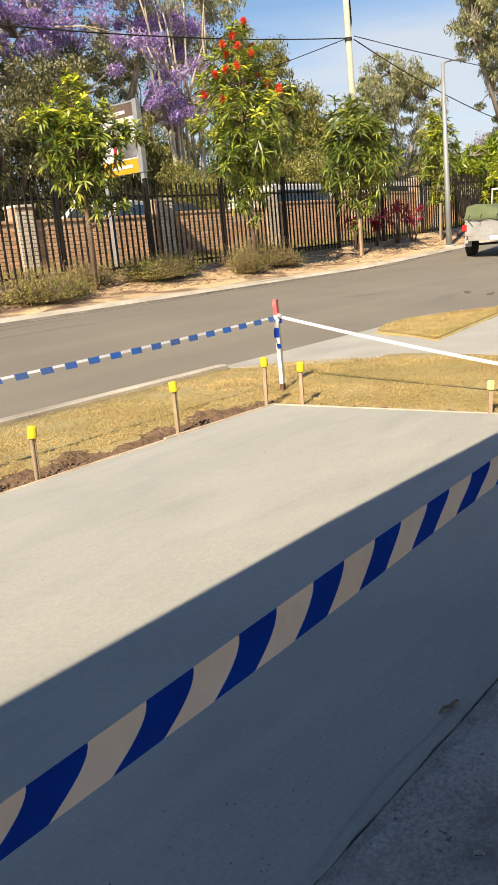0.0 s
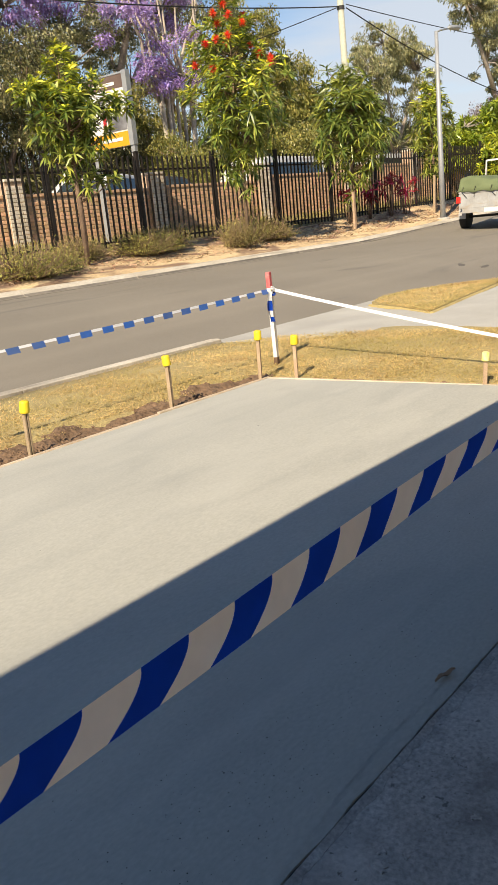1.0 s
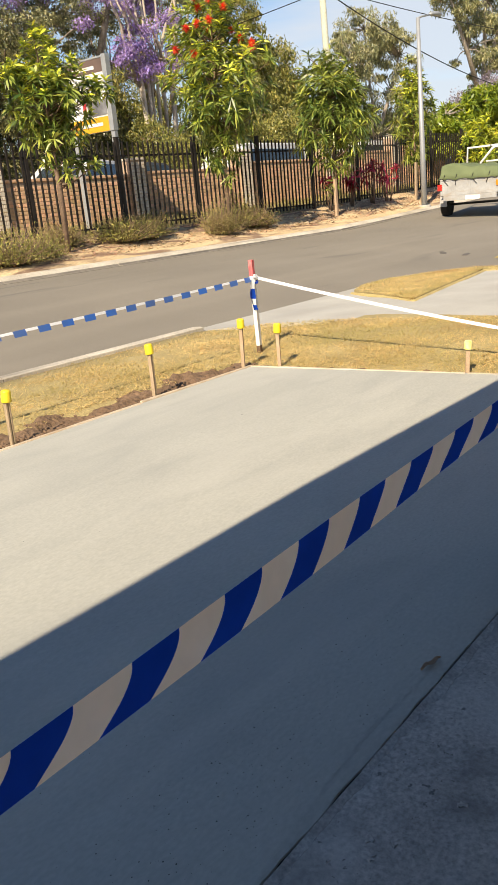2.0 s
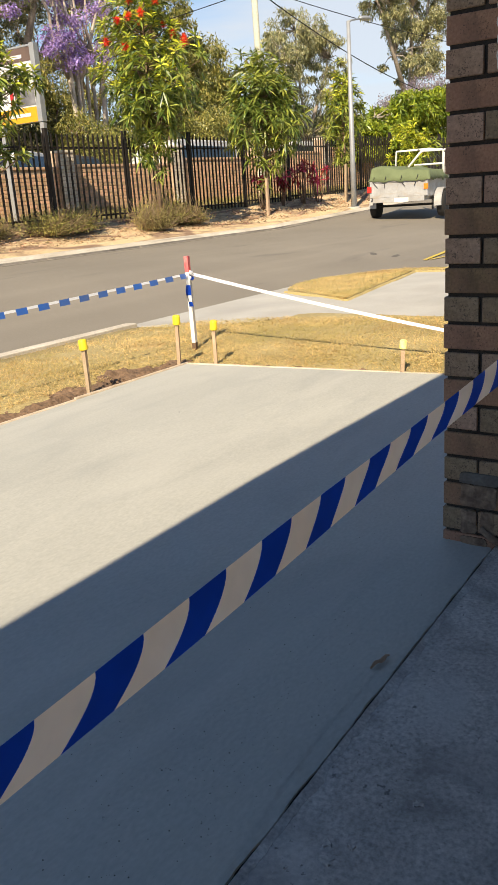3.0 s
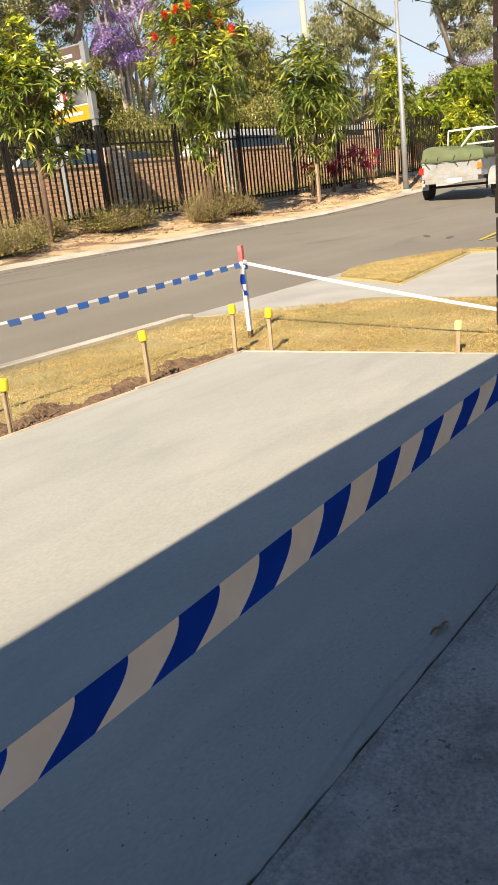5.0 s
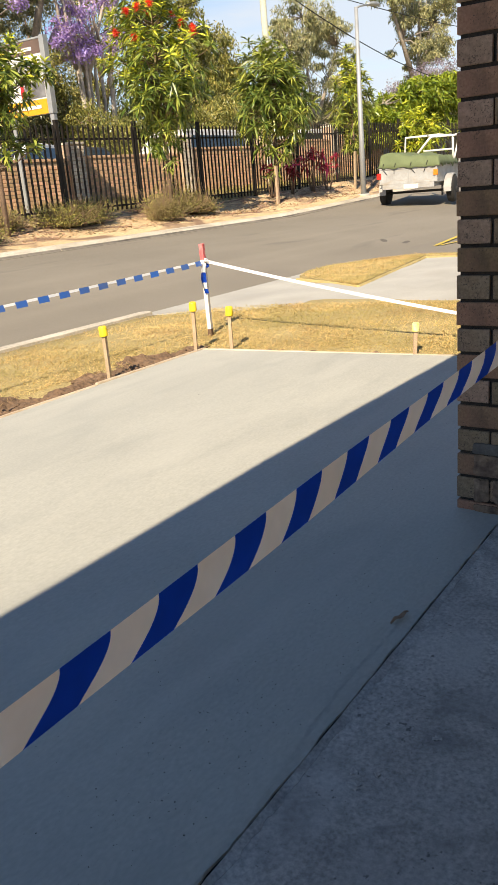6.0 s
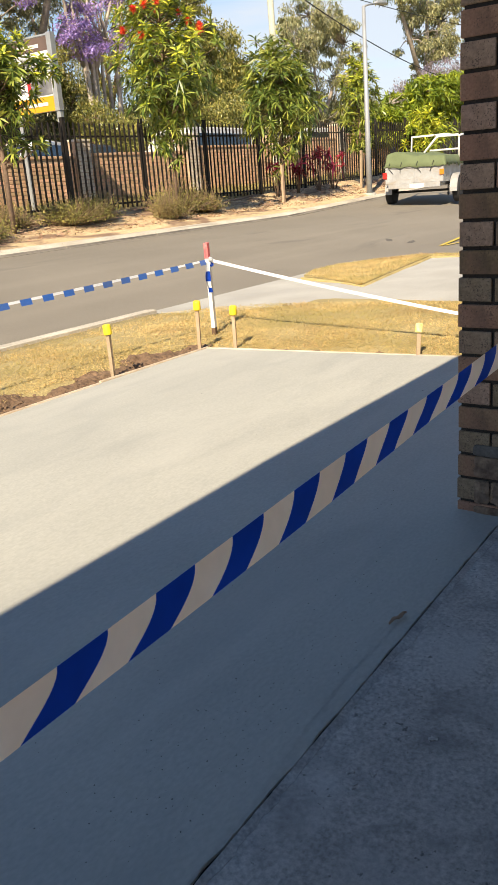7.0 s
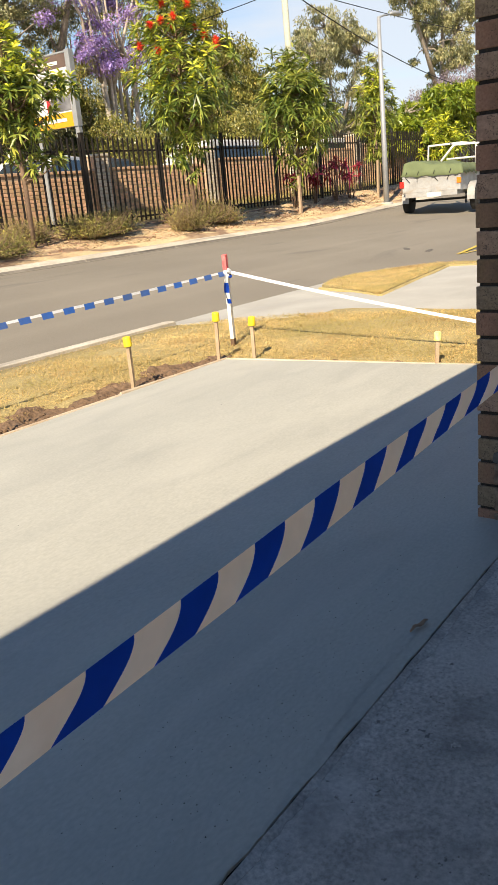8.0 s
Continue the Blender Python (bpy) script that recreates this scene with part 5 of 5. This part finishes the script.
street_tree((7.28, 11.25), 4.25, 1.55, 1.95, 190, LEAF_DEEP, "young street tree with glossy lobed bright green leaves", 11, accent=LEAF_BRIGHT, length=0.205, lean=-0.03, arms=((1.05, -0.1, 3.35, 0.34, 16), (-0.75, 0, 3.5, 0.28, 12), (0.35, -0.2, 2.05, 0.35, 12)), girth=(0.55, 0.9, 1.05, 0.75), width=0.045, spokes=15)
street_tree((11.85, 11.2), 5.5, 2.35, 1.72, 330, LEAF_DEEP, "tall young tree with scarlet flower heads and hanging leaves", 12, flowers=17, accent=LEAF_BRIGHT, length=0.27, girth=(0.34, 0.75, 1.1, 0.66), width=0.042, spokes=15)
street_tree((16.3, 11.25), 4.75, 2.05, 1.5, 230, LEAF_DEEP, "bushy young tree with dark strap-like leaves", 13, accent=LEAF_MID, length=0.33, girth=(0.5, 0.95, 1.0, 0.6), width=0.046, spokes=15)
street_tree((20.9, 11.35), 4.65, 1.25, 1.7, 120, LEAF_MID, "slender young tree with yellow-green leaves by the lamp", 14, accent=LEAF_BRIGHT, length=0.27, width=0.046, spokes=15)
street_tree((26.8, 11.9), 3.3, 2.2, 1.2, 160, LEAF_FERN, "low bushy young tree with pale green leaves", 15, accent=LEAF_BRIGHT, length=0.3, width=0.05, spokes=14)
for x, y, h in ((16.17, 11.17, 0.95), (20.6, 11.2, 1.1)):
    s = part("tree_stake", boxes(((-0.045, -0.03, -0.2), (0.045, 0.03, h)), bevel=0.004), TIMBER)
    s.matrix_world = pose(x, y, verge_z(x, y), 0, 4 * (x > 18), 5)
    tagged(s, "stout raw timber stake beside a young tree", "tree stake", "tree stakes")


def shrub(at, width, height, count, mat, label, seed, up=1.0, length=0.25, name="verge_shrub"):
    g = np.random.default_rng(seed)
    x, y = at
    z = verge_z(x, y)
    sh = thing(name, pose(x, y, z), label, "shrub", "shrubs on the verge")
    d = unit(g, count)
    d[:, 2] = np.abs(d[:, 2]) * up + 0.15
    lobes = np.array([1 + 0.7 * noise.noise(Vector(tuple(q * 2.6 + seed))) for q in d])
    d *= lobes[:, None]
    base = np.column_stack((g.normal(0, 0.16, count) * width, g.normal(0, 0.14, count) * width, np.zeros(count)))
    reach = d * g.uniform(0.25, 1.0, count)[:, None] * np.array((width / 2, width / 2, height * 0.8))
    stems = [([tuple(base[i] * 0.4), tuple(base[i] + reach[i] * 0.5), tuple(base[i] + reach[i])], [0.008, 0.006, 0.003]) for i in range(0, count, 14)]
    part("stem_mass", tubes(stems, 4), BARK, sh)["kind"] = "stuff"
    part("foliage", leaf_mesh("foliage", base + reach * 0.75, d * 0.6 + unit(g, count) * 0.8, g.uniform(0.5, 1.2, count) * length, g.uniform(0.6, 1.2, count) * 0.013, 0.4, g), mat, sh)
    return sh


for i, (x, y, w, h, m, lab) in enumerate((
        (5.75, 10.95, 1.5, 0.62, LEAF_SHRUB, "straggly half-dry olive shrub on the verge"), (6.5, 11.1, 0.9, 0.45, LEAF_SHRUB, "straggly half-dry olive shrub on the verge"),
        (8.9, 11.5, 1.3, 0.65, LEAF_SHRUB, "straggly half-dry olive shrub by the fence"), (9.7, 11.7, 1.0, 0.5, LEAF_SHRUB, "low olive-green shrub by the fence"),
        (11.35, 11.0, 0.75, 0.6, LEAF_STRAW, "straw-coloured tussock round a tree foot"), (12.2, 11.5, 1.35, 0.85, LEAF_SHRUB, "rounded olive-green shrub against the fence"),
        (13.0, 11.35, 0.9, 0.55, LEAF_STRAW, "dry fine-leaved shrub against the fence"), (4.2, 11.1, 1.4, 0.6, LEAF_SHRUB, "straggly half-dry olive shrub on the verge"),
        (7.6, 11.9, 1.0, 0.5, LEAF_STRAW, "dry fine-leaved shrub under the fence"))):
    shrub((x, y), w, 1.25 * h, 7000, m, lab, 40 + i, up=0.9, length=0.065)
for i, (x, y, w, h) in enumerate(((16.9, 11.8, 0.7, 1.2), (18.0, 11.85, 0.55, 0.85), (19.0, 11.7, 0.95, 1.15), (19.6, 11.6, 0.8, 1.0))):
    g = np.random.default_rng(70 + i)
    z = verge_z(x, y)
    pl = thing("cordyline_plant", pose(x, y, z), "cordyline with bare canes and maroon strap leaves", "plant", "maroon plants by the fence")
    tips = np.column_stack((g.normal(0, 0.3, 7) * w, g.normal(0, 0.2, 7) * w, g.uniform(0.55, 1.0, 7) * h))
    for t in tips:
        part("cane", tubes([([(t[0] * 0.25, t[1] * 0.25, -0.05), (t[0] * 0.6, t[1] * 0.6, t[2] * 0.5), tuple(t)], [0.016, 0.013, 0.010])], 5), BARK, pl, smooth=True)
    part("leaves", leaf_mesh("leaves", *rosettes(g, tips, np.tile((0, 0, 1.0), (7, 1)), 16, 0.30, 0.05), 0.9, g), LEAF_MAROON, pl)

# leaf litter and sticks on the verge
g = np.random.default_rng(9)
n = 9000
lx, ly = g.uniform(0, 24, n), 10.6 + np.abs(g.normal(0.7, 0.7, n))
keep = ly < 13.0
lx, ly = lx[keep], ly[keep]
at_ = np.column_stack((lx, ly, [verge_z(a, b) + 0.006 for a, b in zip(lx, ly)]))
way = np.column_stack((g.normal(0, 1, len(lx)), g.normal(0, 1, len(lx)), g.uniform(0, 0.35, len(lx))))
tagged(part("leaf_litter", leaf_mesh("leaf_litter", at_, way, g.uniform(0.03, 0.13, len(lx)), g.uniform(0.008, 0.03, len(lx)), 0.2, g), LEAF_DRY), "brown leaf litter and twigs on bare verge", "leaf litter", kind="stuff")
n = 9000
gx, gy = g.uniform(2, 30, n), g.uniform(12.5, 14.9, n)
at_ = np.column_stack((gx, gy, [verge_z(a, b) for a, b in zip(gx, gy)]))
tagged(part("wild_grass", leaf_mesh("wild_grass", at_, np.column_stack((g.normal(0, 0.5, n), g.normal(0, 0.5, n), np.ones(n))), g.uniform(0.08, 0.3, n), np.full(n, 0.014), 0.4, g), LEAF_STRAW), "tufts of dry grass between fence and wall", "grass", kind="stuff")


def big_tree(name, base, limbs, clumps, bark, mats, label, seed, trunk_r=0.3, per=120, clump_r=1.0, leaf_len=0.22, leaf_w=0.09, hang=0.6, twigs=3):
    """A grown tree: limbs is a list of point lists, clumps is (centre, radii, how many) in world places."""
    g = np.random.default_rng(seed)
    x, y = base
    z = verge_z(x, y) if y > 10 else 0
    tree = thing(name, pose(0, 0, 0), label, "tree", "trees behind the fence")
    specs, ends = [], []
    for pts in limbs:
        k = len(pts)
        r = [trunk_r * (1 - 0.75 * i / (k - 1)) for i in range(k)]
        specs.append((pts, r))
        ends += [Vector(p) for p in pts[1:]]
    groups = [[] for _ in mats]
    for cx, cy, cz, rx_, ry_, rz_, cnt, mi in clumps:
        d = unit(g, cnt) * (g.uniform(0.2, 1.0, cnt) ** 0.45)[:, None]
        cc = np.array((cx, cy, cz)) + d * np.array((rx_, ry_, rz_))
        for i, c in enumerate(cc):
            groups[mi].append(c)
            if i % twigs == 0:
                e = min(ends, key=lambda q: (q - Vector(c)).length)
                m = e.lerp(Vector(c), 0.5) + Vector((g.normal(0, 0.2), g.normal(0, 0.2), 0.25))
                specs.append(([e, m, Vector(c)], [trunk_r * 0.22, trunk_r * 0.13, trunk_r * 0.05]))
    part("trunk", tubes(specs, 7), bark, tree, smooth=True)
    for mi, (cs, mat) in enumerate(zip(groups, mats)):
        if not cs:
            continue
        cs = np.array(cs)
        k = np.repeat(np.arange(len(cs)), per)
        sizes = g.uniform(0.55, 1.25, len(cs))
        at = cs[k] + unit(g, len(k)) * (g.random(len(k)) ** 0.45)[:, None] * 0.85 * clump_r * sizes[k][:, None] * np.array((1, 1, 0.7))
        way = unit(g, len(k)) + np.array((0, 0, -hang))
        part("crown" if mi == 0 else "blossom", leaf_mesh("crown", at, way, g.uniform(0.6, 1.3, len(k)) * leaf_len, g.uniform(0.6, 1.3, len(k)) * leaf_w, 0.3, g), mat, tree)
    return tree


# jacaranda with grey limbs and lilac blossom
JX, JY = 18.3, 24.0
big_tree("jacaranda_tree", (JX, JY), [[(JX, JY, 1), (JX + 0.1, JY, 4), (JX - 1.2, 23.6, 6.6), (JX - 3.5, 23.2, 8.4)], [(JX + 0.1, JY, 4), (JX + 2.2, 23.8, 6.4), (JX + 3.8, 23.5, 9)], [(JX + 0.1, JY, 4), (JX - 0.3, 24.5, 8), (JX, 24.4, 11)], [(JX - 1.2, 23.6, 6.6), (JX - 4.2, 23, 6.9), (JX - 6.5, 22.5, 7.6)], [(JX + 2.2, 23.8, 6.0), (JX + 3.8, 23.2, 6.6), (JX + 2.6, 21.4, 6.2)], [(JX - 0.1, 23.9, 5.5), (JX - 2.5, 23.2, 8.8), (JX - 3.5, 23, 10.5)], [(JX + 1.2, 23.9, 5.4), (JX + 2.2, 23.2, 9.2), (JX + 2.0, 23, 11.5)]],
         [(14.5, 23, 8.8, 2.8, 1.2, 1.3, 44, 0), (18.5, 23.2, 9.6, 3.2, 1.5, 1.5, 42, 0), (21.8, 23.0, 9.2, 1.8, 1.2, 0.9, 28, 0), (19.5, 20.7, 6.2, 1.7, 0.9, 0.6, 15, 0), (19.0, 20.9, 7.6, 2.2, 1.0, 1.1, 13, 0), (16.0, 23.6, 8.4, 5.0, 1.2, 1.6, 40, 1), (16, 23.5, 11, 5, 1.5, 1.2, 46, 0), (14, 22.5, 7.2, 2.5, 1.2, 0.9, 24, 1), (18.5, 24, 7.6, 3.4, 1.2, 1.0, 30, 1), (12, 22.5, 9, 3, 1.2, 1.4, 18, 0)],
         GREY_BARK, [LEAF_PURPLE, LEAF_GUM], "jacaranda with lilac blossom on grey limbs", 21, 0.17, 210, 0.52, 0.10, 0.062, 0.1, 1)
# pale-stemmed gum clump
gum_limbs = []
stems = np.random.default_rng(31)
for i in range(9):
    a = -0.55 + 0.14 * i
    x = 20.0 + 0.17 * i
    pts, px_, py_ = [], x, 21.6 + 0.15 * (i % 3)
    for k in range(9):
        pts.append((px_, py_, 1 + 1.12 * k))
        px_ += a * (0.10 + 0.07 * k) + float(stems.normal(0, 0.13))
        py_ += float(stems.normal(0, 0.1))
    gum_limbs.append(pts)
    if i % 2 == 0:
        f0 = pts[4]
        gum_limbs.append([f0, (f0[0] + 0.5 * (1 if a > 0 else -1), f0[1], f0[2] + 0.9), (f0[0] + 0.8 * (1 if a > 0 else -1), f0[1] - 0.2, f0[2] + 2.0), (f0[0] + 1.5 * (1 if a > 0 else -1), f0[1] - 0.2, f0[2] + 3.2)])
big_tree("gum_tree", (20.6, 21.7), gum_limbs, [(20.2, 22.4, 10.4, 3.2, 1.3, 1.0, 22, 0), (23.6, 22.4, 9.6, 1.8, 1.2, 1.7, 30, 0)], PALE_BARK, [LEAF_GUM], "clump of pale-stemmed gum trees", 22, 0.10, 160, 0.6, 0.17, 0.045, 0.9, 1)
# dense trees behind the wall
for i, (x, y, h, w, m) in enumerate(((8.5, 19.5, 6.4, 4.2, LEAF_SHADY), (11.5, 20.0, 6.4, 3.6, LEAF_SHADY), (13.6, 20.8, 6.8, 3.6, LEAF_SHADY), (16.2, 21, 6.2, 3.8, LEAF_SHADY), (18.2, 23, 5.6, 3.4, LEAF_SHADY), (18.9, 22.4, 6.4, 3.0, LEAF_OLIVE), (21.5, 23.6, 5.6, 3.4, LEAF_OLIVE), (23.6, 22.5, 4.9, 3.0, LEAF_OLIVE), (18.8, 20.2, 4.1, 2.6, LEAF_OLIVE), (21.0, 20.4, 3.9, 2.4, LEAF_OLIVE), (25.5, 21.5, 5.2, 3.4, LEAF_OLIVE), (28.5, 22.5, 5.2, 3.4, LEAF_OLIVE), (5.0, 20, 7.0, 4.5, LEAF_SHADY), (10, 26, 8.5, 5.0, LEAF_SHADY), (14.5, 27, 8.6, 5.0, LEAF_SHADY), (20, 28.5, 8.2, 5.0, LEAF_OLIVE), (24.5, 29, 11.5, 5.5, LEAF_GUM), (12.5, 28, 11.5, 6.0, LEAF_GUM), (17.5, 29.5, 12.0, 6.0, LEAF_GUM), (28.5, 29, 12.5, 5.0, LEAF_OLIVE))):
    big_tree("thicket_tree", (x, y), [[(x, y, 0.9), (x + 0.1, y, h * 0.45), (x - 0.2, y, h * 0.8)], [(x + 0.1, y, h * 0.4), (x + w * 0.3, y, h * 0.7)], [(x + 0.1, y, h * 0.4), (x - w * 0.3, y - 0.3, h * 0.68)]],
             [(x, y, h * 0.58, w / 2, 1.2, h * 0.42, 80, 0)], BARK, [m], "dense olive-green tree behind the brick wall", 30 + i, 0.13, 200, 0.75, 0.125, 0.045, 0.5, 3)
# mid-distance trees behind the flowering tree and the pole
for i, (x, y, h, w, m) in enumerate(((32, 27.5, 12.0, 5.4, LEAF_OLIVE), (35.2, 27.5, 10.0, 3.4, LEAF_OLIVE), (38.8, 30, 9.0, 5.0, LEAF_OLIVE), (43, 33, 9.6, 6.0, LEAF_GUM), (33, 24, 5.4, 5.0, LEAF_OLIVE), (37, 25, 6.2, 4.5, LEAF_MID), (39, 27, 5.0, 5.5, LEAF_DEEP), (46, 30, 6.0, 6.0, LEAF_OLIVE), (53, 31, 6.5, 6, LEAF_GUM), (60, 32, 7, 7, LEAF_OLIVE), (68, 30, 8, 7, LEAF_GUM), (76, 30, 8, 8, LEAF_OLIVE))):
    big_tree("mid_tree", (x, y), [[(x, y, 1), (x + 0.2, y, h * 0.4), (x - 0.3, y, h * 0.85)], [(x + 0.2, y, h * 0.35), (x + w * 0.3, y, h * 0.7)], [(x + 0.2, y, h * 0.35), (x - w * 0.3, y, h * 0.66)]],
             [(x, y, h * 0.63, w / 2, 1.8, h * 0.38, 150, 0)], GREY_BARK, [m], "sunlit olive-green tree in the middle distance", 50 + i, 0.14, 150, 0.66, 0.18, 0.065, 0.7, 3)
# tall gums at the right
big_tree("tall_gum_tree", (47, 28), [[(47, 28, 1), (47.2, 28, 4.5), (46.5, 28, 8), (46.2, 28, 10.8)], [(47.2, 28, 4.5), (49.3, 28, 7.4), (50.5, 28, 9.6)], [(47.1, 28, 3.6), (44.8, 27.5, 6.6), (43, 27, 8.6)]],
         [(46.5, 28, 10.7, 3.6, 1.8, 1.4, 44, 0), (43.3, 27.5, 8.8, 2.4, 1.4, 1.6, 32, 0), (50.3, 28, 9.8, 2.6, 1.6, 1.7, 36, 0), (49, 28, 6.8, 3.0, 1.6, 1.7, 34, 0), (44.8, 28, 6.2, 2.6, 1.6, 1.6, 28, 0), (47, 28, 3.8, 4.5, 1.6, 1.5, 30, 0)], GREY_BARK, [LEAF_GUM], "open-crowned tall gum tree against the sky", 23, 0.15, 150, 0.62, 0.22, 0.06, 0.9, 1)
big_tree("tall_gum_tree", (66, 29), [[(66, 29, 1), (66.3, 29, 8), (67, 29, 15), (66, 29, 21)], [(66.3, 29, 8), (69.5, 29, 13), (71, 29, 18)], [(66.3, 29, 7), (63.3, 29, 11), (60, 29, 15)]],
         [(65.0, 29, 19, 5.5, 2, 3.8, 80, 0), (70.5, 29, 16, 4, 2, 3.8, 66, 0), (61.5, 29, 15.6, 3.4, 1.5, 2.8, 46, 0), (67, 29, 11.5, 5, 2, 3.2, 60, 0)], GREY_BARK, [LEAF_GUM], "huge dark-limbed gum tree at the street's end", 24, 0.26, 190, 0.85, 0.27, 0.085, 0.8, 1)
# lilac haze and the fern-leaved tree near the trailer
big_tree("distant_jacaranda", (60, 26), [[(60, 26, 1), (60, 26, 4.5), (59, 26, 6.8)], [(60, 26, 4), (62.5, 26, 7)]], [(58.0, 26, 6.5, 3.0, 1.5, 1.3, 22, 0), (63, 26, 8.0, 3.0, 1.5, 1.3, 22, 0)], GREY_BARK, [LEAF_MAUVE], "distant jacaranda hazy with mauve blossom", 25, 0.16, 130, 0.9, 0.16, 0.09, 0.1, 1)
FX = 31.5
big_tree("fern_leaved_tree", (FX, 15.2), [[(FX, 15.2, 1), (FX + 0.2, 15.2, 2.6), (FX - 1, 15, 3.8)], [(FX + 0.2, 15.2, 2.6), (FX + 2.5, 15.1, 4.3)], [(FX + 0.2, 15.2, 2.5), (FX - 2.5, 15, 3.3)], [(FX + 0.2, 15.2, 2.6), (FX + 5, 15, 4.6)]],
         [(FX + dx, 15.2 + 0.3 * math.sin(3 * dx), zz, rr, 1.3, 0.16, nn, 0) for dx, zz, rr, nn in ((-2.2, 2.5, 1.5, 34), (-1.2, 3.05, 1.7, 40), (0.2, 3.6, 2.0, 46), (-2.6, 3.2, 1.0, 20), (1.6, 4.1, 2.1, 46), (0.6, 2.7, 2.0, 40), (3.4, 4.6, 2.2, 46), (3.0, 3.7, 2.0, 40), (5.2, 5.0, 2.0, 40), (5.6, 4.1, 2.0, 36), (3.6, 2.8, 2.0, 30), (6.2, 3.2, 1.8, 26))], GREY_BARK, [LEAF_FERN], "spreading tree with layered fern-like yellow-green leaves", 26, 0.10, 120, 0.42, 0.30, 0.075, 0.25, 2)

# a far belt of trees that closes the horizon
g = np.random.default_rng(77)
n = 26000
ang = g.uniform(-0.35, 1.9, n)
dist = g.uniform(85, 105, n)
bx, by = dist * np.cos(ang), dist * np.sin(ang)
hh = np.array([5.5 + 4.5 * noise.noise(Vector((a * 9, 2, 0))) + 2 * noise.noise(Vector((a * 40, 7, 0))) for a in ang])
at_ = np.column_stack((bx, by, 0.5 + hh * g.uniform(0, 1, n) ** 0.7))
tagged(part("far_woods", leaf_mesh("far_woods", at_, unit(g, n), g.uniform(0.6, 1.5, n), g.uniform(0.5, 0.9, n), 0.3, g), LEAF_OLIVE), "far belt of olive-green trees", "woods", kind="stuff")
tagged(part("far_bank", sheet([-200, -60, 0, 30, 60, 90, 120, 200], [108, 112, 125], lambda x, y: 1.4 if y < 110 else (6.0 if y < 115 else 5.0)), LEAF_OLIVE), "far wooded rise", "hill", kind="structure")

# ---- bricks of the pier, course by course ----
def brick_mesh(dx, dy, dz, mat):
    bm = box(bmesh.new(), (-dx / 2, -dy / 2, -dz / 2), (dx / 2, dy / 2, dz / 2), 0.0)
    bmesh.ops.bevel(bm, geom=list(bm.edges), offset=0.0022, segments=1, affect="EDGES")
    me = bpy.data.meshes.new("brick")
    bm.to_mesh(me)
    bm.free()
    me.materials.append(mat)
    return me


LONG, HEAD = brick_mesh(0.11, 0.23, 0.075, BRICK), brick_mesh(0.23, 0.11, 0.075, PALE_BRICK)
g = np.random.default_rng(4)
for r in range(31):
    z = 0.037 + 0.0868 * (r - 1) + 0.006 + 0.0375
    jig = lambda s: float(g.normal(0, s))
    if r % 2 == 1:
        for y in (-0.055, -0.175):
            b = child("brick", HEAD, wall_pier, pose(0.115 + jig(0.0012), y + jig(0.001), z, 0, jig(0.3), jig(0.4)))
    else:
        child("brick", LONG, wall_pier, pose(0.055 + jig(0.0012), -0.115 + jig(0.001), z, jig(0.2), jig(0.3), jig(0.4)))
        child("brick", LONG, wall_pier, pose(0.175 + jig(0.0012), -0.115 + jig(0.001), z, jig(0.2), jig(0.3), jig(0.4)))


def patch(name, outline, thick, mat, label, rough=0.004, seed=0):
    """A slab of render on the pier's side face, with an uneven face."""
    n = len(outline)
    v = [(0.002, y, z) for y, z in outline]
    v += [(-thick + rough * noise.noise(Vector((y * 40, z * 40, seed))), y * 0.985 + 0.015 * sum(p[0] for p in outline) / n, z * 0.985 + 0.015 * sum(p[1] for p in outline) / n) for y, z in outline]
    cy, cz = sum(p[0] for p in outline) / n, sum(p[1] for p in outline) / n
    v.append((-thick - rough, cy, cz))
    f = [(i, (i + 1) % n, n + (i + 1) % n, n + i) for i in range(n)] + [(n + i, n + (i + 1) % n, 2 * n) for i in range(n)]
    ob = part(name, (v, f), mat, wall_pier)
    ob["label"] = label
    return ob


def rounded(y0, y1, z0, z1, wobble):
    """A box-like outline with soft corners and an uneven edge."""
    out = []
    for k in range(32):
        w = 2 * math.pi * (k + 0.5) / 32
        c, q = math.cos(w), math.sin(w)
        r = (abs(c) ** 12 + abs(q) ** 12) ** (-1 / 12) * (1 + wobble * noise.noise(Vector((3 * c + y0 * 50, 3 * q, z0 * 40))))
        out.append(((y0 + y1) / 2 - c * r * (y1 - y0) / 2, (z0 + z1) / 2 + q * r * (z1 - z0) / 2))
    return out


patch("cement_patch", rounded(-0.188, -0.058, 0.212, 0.250, 0.07), 0.008, GREY_PATCH, "grey cement lip over the repair", 0.003, 1)
patch("cement_patch", rounded(-0.180, -0.060, 0.132, 0.208, 0.10), 0.004, RENDER_PATCH, "rough brown render patch on brick", 0.004, 2)
patch("cement_patch", rounded(-0.116, -0.062, 0.036, 0.118, 0.14), 0.003, RENDER_PATCH, "rough brown render patch on brick", 0.004, 3)
patch("cement_patch", rounded(-0.172, -0.128, 0.052, 0.122, 0.14), 0.003, RENDER_PATCH, "rough brown render patch on brick", 0.004, 4)
patch("cement_patch", rounded(-0.15, -0.062, -0.02, 0.026, 0.14), 0.006, RENDER_PATCH, "rough brown render patch on brick", 0.004, 5)
part("conduit_stub", tubes([([(-0.006, -0.13, 0.062), (-0.010, -0.17, 0.035), (-0.012, -0.215, 0.018)], [0.011, 0.013, 0.013])], 8), RENDER_PATCH, wall_pier, "mortar-smeared conduit stub", smooth=True)
